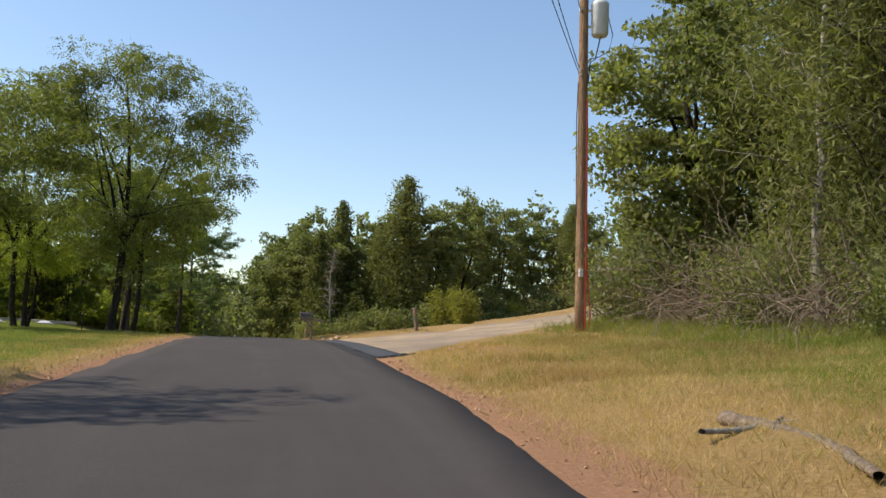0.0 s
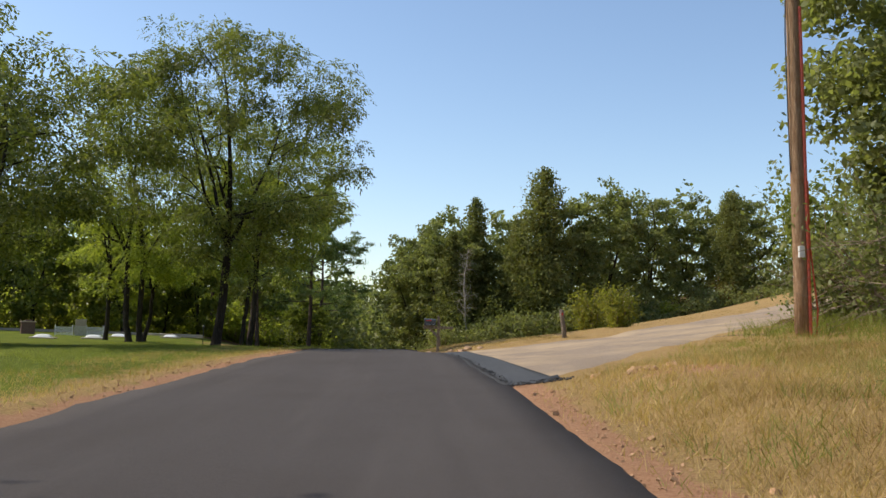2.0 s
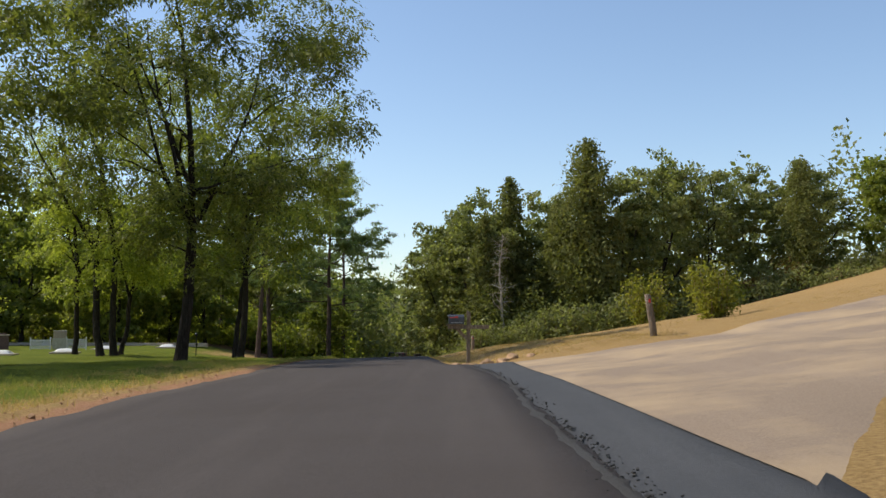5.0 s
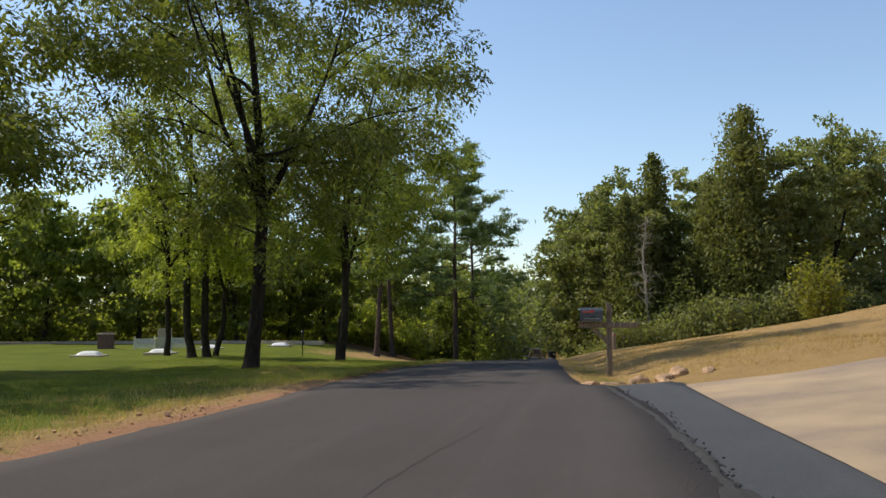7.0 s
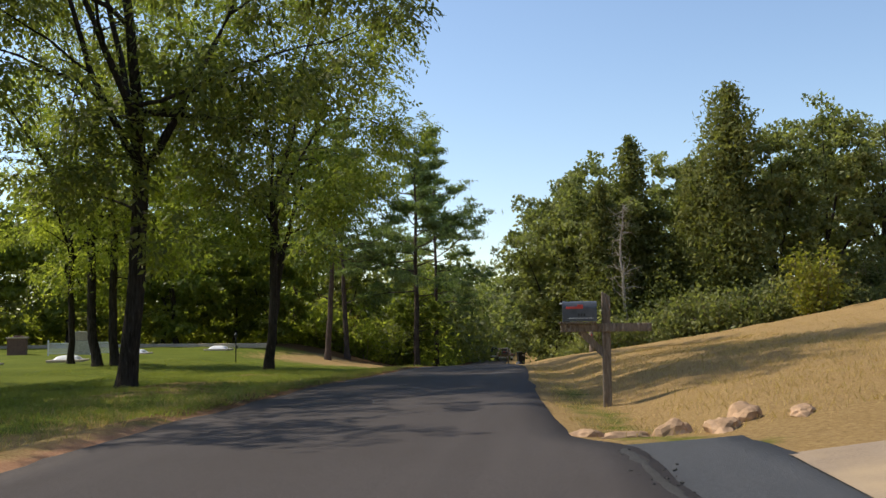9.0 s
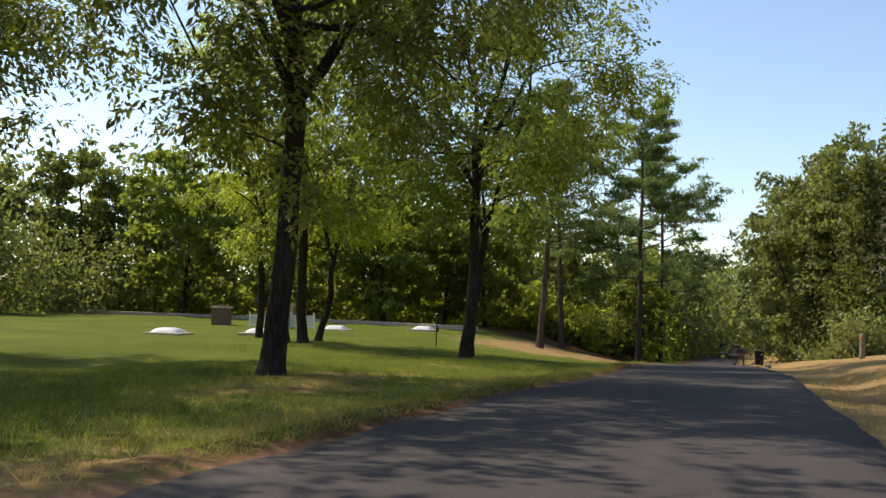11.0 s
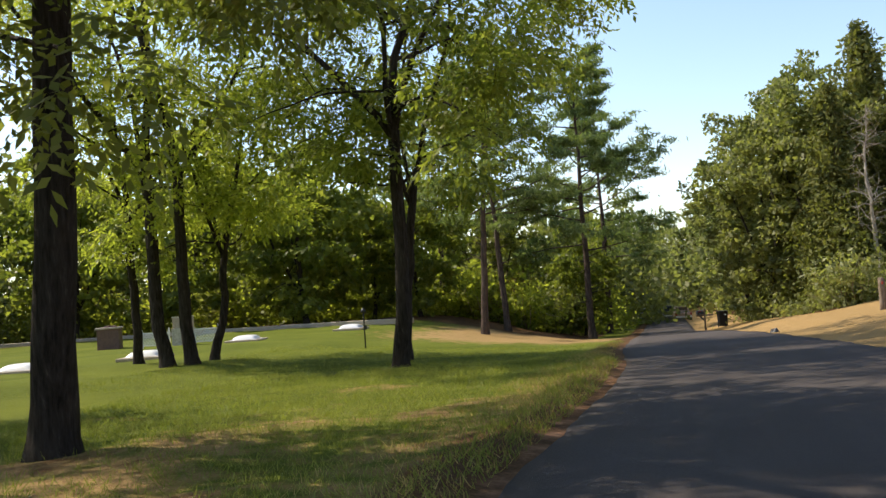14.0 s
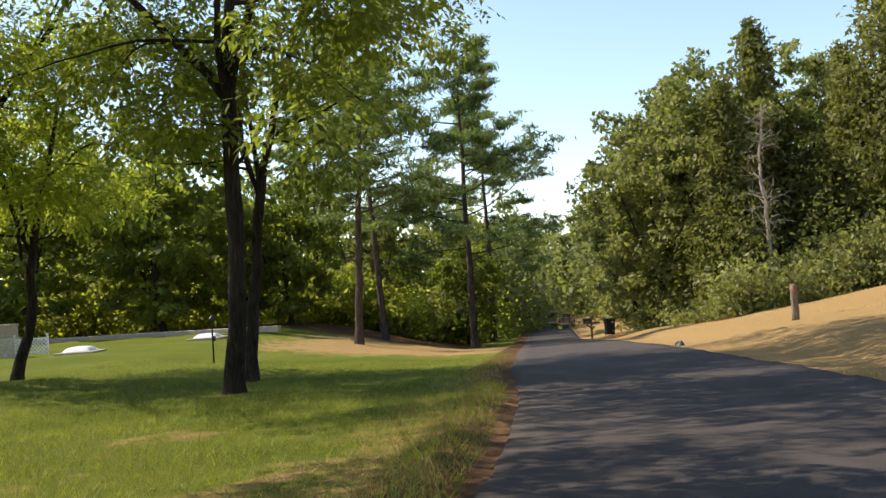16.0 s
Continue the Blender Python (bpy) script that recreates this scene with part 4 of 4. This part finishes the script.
def utility_pole():
    ob = thing("utility_pole", POLE, "weathered timber utility pole with a grey transformer", "utility pole")
    ob.matrix_basis = ob.matrix_basis @ pose(0, 0, 0, 0, -2.0, 0)
    part("pole", lathe([(0.165, -0.4), (0.160, 1.0), (0.15, 5), (0.135, 9), (0.125, 11.6), (0.10, 11.65)], 18), M_POLE, ob)
    can = part("transformer", lathe([(0.20, 8.45), (0.255, 8.52), (0.265, 9.35), (0.275, 9.38), (0.275, 9.44), (0.20, 9.55), (0.05, 9.6)], 22), M_STEEL, ob, "light grey steel can")
    can.location = (0.47, -0.1, 0.38)
    for z in (9.13, 9.63):
        part("bracket", box(bmesh.new(), 0.2, -0.03, z, 0.2, 0.08, 0.06, 0.01), M_STEEL, ob)
    bush = part("bushing", lathe([(0.03, 9.58), (0.05, 9.65), (0.03, 9.7), (0.05, 9.76), (0.02, 9.9)], 10), M_BROWN, can)
    part("conduit", tube([(0.10, -0.15, -0.1), (0.10, -0.15, 2.0), (0.095, -0.14, 5.0), (0.09, -0.13, 6.9)], 0.036, 8), M_CONDUIT, ob, "orange-red cable guard")
    part("loop", tube([(0.22, -0.14, 0.0), (0.26, -0.15, 0.5), (0.2, -0.14, 1.2), (0.15, -0.12, 1.9), (0.15, -0.11, 3.2)], 0.018, 6), M_CONDUIT, ob, "loose orange cable")
    part("ground_wire", tube([(-0.17, -0.03, 3.4), (-0.19, -0.04, 4.6), (-0.2, -0.04, 6.3), (-0.16, -0.03, 7.4)], 0.014, 6), M_WIRE, ob)
    part("meter_box", box(bmesh.new(), -0.05, -0.17, 1.72, 0.12, 0.09, 0.24, 0.012), M_STEEL, ob)
    part("lead", tube([(0.5, -0.1, 8.86), (0.3, -0.2, 8.1), (0.16, -0.16, 8.0), (0.12, -0.1, 7.4)], 0.02, 6), M_WIRE, ob)
    part("drop_loop", tube([(0.7, -0.1, 9.6), (0.86, -0.15, 8.9), (0.75, -0.15, 8.4), (0.45, -0.15, 8.2), (0.14, -0.12, 8.1)], 0.014, 6), M_WIRE, ob)
    for z, y in ((9.6, -0.1), (7.6, -0.14), (7.75, -0.15)):
        part("insulator", lathe([(0.02, -0.04), (0.045, -0.02), (0.03, 0.0), (0.045, 0.03), (0.02, 0.05)], 10), M_STEEL, ob).location = (-0.14, y, z)


utility_pole()
for z, far_z, dx in ((9.6, 10.6, -13.0), (7.6, 9.4, -13.2), (7.75, 9.3, -12.4), (11.3, 11.6, -12.8)):
    w = new("overhead_wire", tube(sag((POLE.x - 0.14 - 0.035 * z, POLE.y - 0.1, POLE.z + z), (dx, -34, far_z), 0.7), 0.012, 5))
    w.data.materials.append(M_WIRE)
    tagged(w, "thin dark overhead wire running from the pole", "wire", "overhead wires")


# ---- mailbox ----
def mailbox(at, turn=0.0, number=True):
    ob = thing("mailbox", at, "dark grey metal mailbox on a split timber post", "mailbox", "mailboxes", turn)
    bm = bmesh.new()
    box(bm, 0, 0, 0.63, 0.105, 0.105, 1.5, 0.012)
    for v in bm.verts:
        v.co.x += 0.012 * math.sin(v.co.z * 3) - 0.03 * max(0.0, 0.5 - v.co.z)
        if v.co.z > 1.3:
            v.co.z += 0.05 * (v.co.x < 0)
    part("post", bm, M_POST, ob)
    part("splinter", box(bmesh.new(), -0.062, -0.035, 0.72, 0.018, 0.03, 0.62, 0.004), M_POST, ob)
    part("arm", box(bmesh.new(), -0.02, -0.06, 0.985, 1.12, 0.05, 0.105, 0.008), M_POST, ob)
    bm = bmesh.new()
    box(bm, 0, 0, 0, 0.42, 0.04, 0.09, 0.006, pose(-0.19, 0.0, 0.80, 0, 45, 0))
    part("brace", bm, M_POST, ob)
    part("tray", box(bmesh.new(), -0.37, -0.05, 1.05, 0.46, 0.2, 0.022, 0.004), M_POST, ob)
    # the arched sheet-metal body, its axis along x
    bm = bmesh.new()
    prof = [(-0.11, 0), (-0.11, 0.16)] + [(-0.11 * math.cos(a), 0.16 + 0.09 * math.sin(a)) for a in np.linspace(0.25, math.pi - 0.25, 9)] + [(0.11, 0.16), (0.11, 0)]
    ends = [[bm.verts.new((x, y - 0.05, 1.065 + z)) for y, z in prof] for x in (-0.53, -0.13)]
    for k in range(len(prof)):
        j = (k + 1) % len(prof)
        bm.faces.new((ends[0][k], ends[0][j], ends[1][j], ends[1][k]))
    bm.faces.new(ends[0])
    bm.faces.new(ends[1][::-1])
    bmesh.ops.recalc_face_normals(bm, faces=bm.faces)
    body = part("box", bm, M_DARKBOX, ob)
    bm = bmesh.new()
    door = [[bm.verts.new((x, y * 1.06 - 0.05, 1.06 + z * 1.04)) for y, z in prof] for x in (-0.555, -0.528)]
    for k in range(len(prof)):
        j = (k + 1) % len(prof)
        bm.faces.new((door[0][k], door[0][j], door[1][j], door[1][k]))
    bm.faces.new(door[0])
    bm.faces.new(door[1][::-1])
    bmesh.ops.recalc_face_normals(bm, faces=bm.faces)
    lid = part("door", bm, M_DARKBOX, ob)
    part("latch", box(bmesh.new(), -0.57, -0.05, 1.29, 0.04, 0.03, 0.02, 0.004), M_STEEL, lid)
    flag = part("flag", box(bmesh.new(), -0.41, -0.168, 1.235, 0.20, 0.008, 0.026, 0.002), M_RED, ob, "red signal flag")
    part("flag_tip", box(bmesh.new(), -0.335, -0.168, 1.248, 0.07, 0.009, 0.05, 0.002), M_RED, flag)
    part("seam", box(bmesh.new(), -0.33, -0.162, 1.105, 0.30, 0.006, 0.006), M_STEEL, ob)
    if number:
        for k in range(3):
            part("number_bar", box(bmesh.new(), -0.355 + 0.035 * k, -0.162, 1.145, 0.022, 0.005, 0.034), M_BLACK, ob)
    return ob


mailbox(spot(2.19, 33.27))
mailbox(spot(-1.9, 97.0), 20, False)


# ---- posts, rocks, fallen limb ----
def timber_post(at, height, lean, radius, label):
    ob = thing("wooden_post", at, label, "post", "old wooden posts")
    bm = lathe([(radius, -0.3), (radius * 1.02, 0.2), (radius * 0.96, height * 0.7), (radius * 0.92, height - 0.02), (radius * 0.6, height + 0.01)], 12)
    for v in bm.verts:
        v.co.x += lean * v.co.z + 0.012 * math.sin(5 * v.co.z)
    part("post", bm, M_POST, ob)
    part("tag", box(bmesh.new(), lean * height * 0.85, -radius - 0.006, height * 0.85, 0.05, 0.012, 0.09, 0.003), M_RED, ob, "small red tag")


timber_post(spot(6.46, 30.0), 0.98, -0.12, 0.085, "leaning grey timber post beside the driveway")
timber_post(spot(3.24, 63.7), 0.95, 0.02, 0.10, "old grey timber post before the wood")


def rock(at, sx, sy, sz, seed, material, label, group):
    bm = bmesh.new()
    bmesh.ops.create_icosphere(bm, subdivisions=3, radius=1.0)
    for v in bm.verts:
        n = noise.noise(v.co * 1.3 + Vector((seed, 0, 0))) * 0.35 + noise.noise(v.co * 3.5 + Vector((0, seed, 0))) * 0.13
        v.co = v.co * (1 + n)
        v.co = Vector((v.co.x * sx, v.co.y * sy, max(v.co.z, -0.3) * sz))
    ob = part("rock", bm, material)
    ob.matrix_basis = Matrix.Translation(at) @ pose(0, 0, 0, 0, 0, seed * 41)
    return tagged(ob, label, "rock", group)


for k, (x, y, sx, sy, sz) in enumerate(((2.5, 29.45, 0.20, 0.14, 0.14), (2.86, 29.15, 0.24, 0.15, 0.12), (3.08, 29.45, 0.16, 0.14, 0.16), (1.78, 29.5, 0.16, 0.12, 0.07), (2.1, 29.35, 0.26, 0.1, 0.06), (3.5, 29.2, 0.2, 0.1, 0.06))):
    rock(spot(x, y, 0.01), sx, sy, sz, k + 1, M_ROCK, "tan rock lying at the driveway's edge", "rocks by the driveway")


rng = np.random.default_rng(44)
for k in range(16):
    x, y = 4.45 + rng.normal() * 0.45, 10.0 + rng.normal() * 0.45
    r = rng.uniform(0.03, 0.10)
    rock(spot(x, y, 0.015), r * 1.4, r, r * 0.8, 20 + k, M_CLOD, "lump of dry red clay on the mound", "clay lumps on the mound")

def fallen_limb():
    a = spot(4.05, -3.0, 0.07)
    ob = thing("fallen_limb", a, "fallen bare limb lying in dry grass", "branch")
    ob.scale = (0.85, 0.85, 0.62)
    for name, pts, r0, r1 in (("limb", [(-0.15, 0.2, 0.14), (0.0, -0.3, 0.12), (0.05, -1.0, 0.06), (-0.15, -1.9, 0.03), (-0.6, -2.9, 0.0)], 0.115, 0.045), ("branch", [(-0.8, -0.6, 0.05), (-0.3, -0.4, 0.07), (0.1, -0.25, 0.13), (0.5, -0.1, 0.16)], 0.035, 0.055), ("stub", [(0.0, -0.5, 0.1), (0.1, -0.4, 0.2), (0.16, -0.38, 0.26)], 0.03, 0.012)):
        t = Tubes()
        p = np.array(pts)
        q = np.stack([np.interp(np.linspace(0, len(p) - 1, 16), np.arange(len(p)), p[:, k]) for k in range(3)], 1)
        t.add(q + np.random.default_rng(3).normal(size=q.shape) * 0.01, np.linspace(r0, r1, 16), 9)
        part(name, t.mesh(name), M_TWIG if name != "branch" else M_DEADWOOD, ob)


fallen_limb()


def dead_tree(at, height, seed, girth, spread, label):
    rng = np.random.default_rng(seed)
    ob = thing("dead_tree", at, label, "tree", "dead trees")
    t = Tubes()
    zs = np.linspace(-0.3, height, 14)
    line = np.stack([np.cumsum(rng.normal(size=14)) * 0.09, np.cumsum(rng.normal(size=14)) * 0.09, zs], 1)
    t.add(line, np.linspace(girth, 0.02, 14), 9)
    part("trunk", t.mesh("trunk"), M_DEADWOOD, ob)
    for i in range(46):
        t = Tubes()
        z0 = height * (0.25 + 0.75 * rng.random())
        az = rng.uniform(0, 6.28)
        b = curve3((np.interp(z0, zs, line[:, 0]), np.interp(z0, zs, line[:, 1]), z0), (np.cos(az), np.sin(az), 0.5), spread * rng.uniform(0.4, 1.1) * (1.15 - z0 / height), rng, 0.4, -0.02, 6)
        t.add(b, np.linspace(0.03, 0.006, len(b)), 4)
        for j in range(3):
            k = rng.integers(2, 7)
            c = curve3(b[k], rng.normal(size=3), spread * 0.3, rng, 0.4, 0, 4)
            t.add(c, np.linspace(0.012, 0.004, len(c)), 3)
        part("branch", t.mesh("branch"), M_DEADWOOD, ob)


dead_tree(spot(6.1, 81.5), 9.0, 4, 0.14, 2.4, "bleached bare dead tree before dark cedars")
dead_tree(spot(11.7, 8.0), 12.5, 9, 0.13, 3.0, "pale bare dead tree among cedars")


def brush():
    rng = np.random.default_rng(17)
    t = Tubes()
    for i in range(700):
        y = rng.uniform(5, 19)
        x = 10.7 + 0.08 * (y - 12) + abs(rng.normal()) * 1.1
        p = (x, y, float(land(x, y)) + rng.random() * 0.8)
        c = curve3(p, rng.normal(size=3) * (1, 1, 0.5) + (-0.25, 0, 0.8), rng.uniform(1.0, 4.4), rng, 0.6, -0.09, 10)
        c[:, 2] = np.maximum(c[:, 2], land(c[:, 0], c[:, 1]) + 0.02)
        r = rng.uniform(0.006, 0.02)
        t.add(c, np.linspace(r, r * 0.3, len(c)), 4)
    ob = new("brush", t.mesh("brush"))
    ob.data.materials.append(M_TWIG)
    tagged(ob, "tangle of dry grey twigs and vines", "brush", kind="stuff")


brush()


# ---- things on the lawn ----
def skylight(at, turn, label):
    ob = thing("roof_dome", at, label, "skylight", "white domes on the lawn", turn)
    ob.scale = (0.85, 0.85, 0.55)
    part("curb", box(bmesh.new(), 0, 0, 0.04, 1.75, 1.75, 0.2, 0.03), M_CURB, ob, "pale curb")
    part("frame", box(bmesh.new(), 0, 0, 0.155, 1.3, 1.3, 0.05, 0.015), M_WHITE, ob)
    bm = bmesh.new()
    n = 14
    grid = [[bm.verts.new((x, y, 0.17 + 0.32 * max(0.0, (1 - (x / 0.6) ** 4) * (1 - (y / 0.6) ** 4)) ** 0.6)) for x in np.linspace(-0.6, 0.6, n)] for y in np.linspace(-0.6, 0.6, n)]
    for a in range(n - 1):
        for b in range(n - 1):
            bm.faces.new((grid[a][b], grid[a][b + 1], grid[a + 1][b + 1], grid[a + 1][b])).smooth = True
    part("dome", bm, M_DOME, ob, "white acrylic dome")


for x, y, turn in ((-21.93, 58.1, 12), (-21.1, 71.2, 8), (-19.9, 61.6, 12), (-18.8, 77.9, 5)):
    skylight(spot(x, y), turn, "low white dome on a pale curb in lawn")


def brown_vent():
    ob = thing("vent_box", spot(-28.2, 71.6), "brown sheet-metal chimney box on the lawn", "chimney", "", 25)
    part("body", box(bmesh.new(), 0, 0, 0.42, 0.98, 0.9, 0.98, 0.02), M_BROWN, ob)
    part("cap", box(bmesh.new(), 0, 0, 0.95, 1.10, 1.02, 0.09, 0.02), M_CURB, ob, "pale flat cap")
    part("collar", box(bmesh.new(), 0.05, 0, 1.03, 0.5, 0.45, 0.08, 0.02), M_BROWN, ob)


brown_vent()


def block_chimney():
    ob = thing("block_chimney", spot(-23.9, 70.8), "cream block chimney with a wider top", "chimney", "", 15)
    part("shaft", box(bmesh.new(), 0, 0, 0.3, 0.86, 0.8, 0.9, 0.02), M_BLOCK, ob)
    part("top", box(bmesh.new(), 0, 0, 0.98, 0.76, 0.7, 0.46, 0.03), M_CURB, ob)
    part("rim", box(bmesh.new(), 0, 0, 1.23, 0.80, 0.74, 0.05, 0.012), M_BLOCK, ob)


block_chimney()


def lattice(at, turn, width, label):
    ob = thing("lattice_fence", at, label, "fence", "white lattice panels", turn)
    for x in (0, width):
        part("post", box(bmesh.new(), x, 0, 0.38, 0.07, 0.07, 0.95, 0.01), M_WHITE, ob)
    for z in (0.14, 0.68):
        part("rail", box(bmesh.new(), width / 2, 0, z, width - 0.08, 0.035, 0.05, 0.005), M_WHITE, ob)
    k = 0.1
    while k < width + 0.4:
        for s in (1, -1):
            x0, x1 = (k - 0.5, k) if s > 0 else (k, k - 0.5)
            a, b = max(0.04, min(width - 0.04, x0)), max(0.04, min(width - 0.04, x1))
            if abs(a - b) > 0.06:
                z0 = 0.15 + (a - x0) / (x1 - x0) * 0.52
                z1 = 0.15 + (b - x0) / (x1 - x0) * 0.52
                bm = bmesh.new()
                length = math.hypot(b - a, z1 - z0)
                box(bm, 0, 0, 0, length, 0.012, 0.03, 0, pose((a + b) / 2, 0.008 * s, (z0 + z1) / 2, 0, -math.degrees(math.atan2(z1 - z0, b - a)), 0))
                part("slat", bm, M_WHITE, ob)
        k += 0.14
    return ob


lattice(spot(-25.6, 70.2), 8, 1.25, "white lattice panel beside the block chimney")
lattice(spot(-23.4, 70.6), 8, 1.25, "white lattice panel beside the block chimney")


def garden_stake():
    ob = thing("garden_light", spot(-13.45, 65.3), "thin black garden light on a stake", "garden light")
    part("stake", lathe([(0.028, -0.2), (0.028, 1.25), (0.02, 1.27)], 8), M_BLACK, ob)
    part("head", lathe([(0.03, 1.24), (0.09, 1.28), (0.09, 1.36), (0.03, 1.44)], 10), M_BLACK, ob)
    part("switch_box", box(bmesh.new(), 0.05, 0, 0.75, 0.08, 0.06, 0.16, 0.01), M_BLACK, ob)


garden_stake()
edge_line = [(-58, 80), (-48, 84), (-36, 85.5), (-26, 85), (-17, 82.5)]
for k, ((x0, y0), (x1, y1)) in enumerate(zip(edge_line, edge_line[1:])):
    length = math.hypot(x1 - x0, y1 - y0)
    bm = box(bmesh.new(), length / 2, 0, 0.08, length - 0.03, 0.3, 0.3, 0.03)
    ob = part("lawn_edging", bm, M_CURB)
    ob.matrix_basis = Matrix.Translation(spot(x0, y0)) @ pose(0, 0, 0, 0, 0, math.degrees(math.atan2(y1 - y0, x1 - x0)))
    tagged(ob, "pale concrete edging behind the lawn", "edging", kind="structure")


# ---- far end of the lane ----
def wheel(parent, x, y, r, w):
    tyre = part("wheel", lathe([(r * 0.7, -w / 2), (r, -w / 2 + 0.03), (r, w / 2 - 0.03), (r * 0.7, w / 2)], 18), M_BLACK, parent)
    tyre.matrix_basis = pose(x, y, r, 0, 90, 0)
    part("rim", lathe([(r * 0.3, -w / 2 - 0.01), (r * 0.62, -w / 2 + 0.01), (r * 0.62, w / 2 - 0.01), (r * 0.3, w / 2 + 0.01)], 14), M_STEEL, tyre)


def pickup(at, turn, paint, label, cabin=True):
    ob = thing("pickup_truck", at, label, "truck", "parked vehicles", turn)
    part("body", box(bmesh.new(), 0, 0, 0.72, 1.85, 5.2, 0.55, 0.09), paint, ob)
    bm = box(bmesh.new(), 0, 0.75, 1.3, 1.65, 2.1, 0.7, 0.12)
    for v in bm.verts:
        if v.co.z > 1.4:
            v.co.x *= 0.86
            v.co.y = 0.75 + (v.co.y - 0.75) * 0.75
    part("cabin", bm, paint, ob)
    part("rear_window", box(bmesh.new(), 0, -0.235, 1.36, 1.25, 0.05, 0.36, 0.02), M_GLASS, ob)
    part("bed", box(bmesh.new(), 0, -1.45, 1.01, 1.55, 1.9, 0.05, 0.01), M_BLACK, ob)
    part("bumper", box(bmesh.new(), 0, -2.66, 0.52, 1.8, 0.14, 0.18, 0.03), M_STEEL, ob)
    part("tailgate", box(bmesh.new(), 0, -2.61, 0.82, 1.35, 0.03, 0.32, 0.01), paint, ob)
    for x in (-0.82, 0.82):
        part("tail_light", box(bmesh.new(), x, -2.6, 0.82, 0.14, 0.06, 0.3, 0.02), M_LAMP, ob)
        for y in (-1.6, 1.7):
            wheel(ob, x, y, 0.36, 0.24)
    return ob


pickup(spot(-4.6, 146), 6, M_CARPAINT, "tan pickup truck parked beside the lane")
pickup(spot(-6.3, 158), 5, M_CARDARK, "dark pickup truck parked on the lane")
pickup(spot(-9.4, 152), 8, M_CARWHITE, "silver pickup truck parked beside the lane")


def wheelie_bin(at, turn):
    ob = thing("wheelie_bin", at, "black plastic rubbish bin beside the lane", "rubbish bin", "", turn)
    bm = box(bmesh.new(), 0, 0, 0.53, 0.56, 0.6, 0.9, 0.03)
    for v in bm.verts:
        if v.co.z < 0.5:
            v.co.x *= 0.82
            v.co.y *= 0.8
    part("body", bm, M_BLACK, ob)
    part("lid", box(bmesh.new(), 0, -0.02, 1.0, 0.62, 0.68, 0.07, 0.03), M_BLACK, ob)
    part("handle", box(bmesh.new(), 0, 0.36, 0.95, 0.5, 0.04, 0.04, 0.01), M_BLACK, ob)
    part("sticker", box(bmesh.new(), 0.1, -0.305, 0.8, 0.16, 0.008, 0.08), M_WHITE, ob, "pale sticker")
    for x in (-0.22, 0.22):
        wheel(ob, x, 0.24, 0.1, 0.06)


wheelie_bin(spot(-0.85, 95.4), 15)
bag = rock(spot(0.1, 62.2), 0.14, 0.12, 0.12, 12, M_BLACK, "small crumpled black plastic bag on dry grass", "")
bag.name = "plastic_bag"
bag["category"] = "bag"
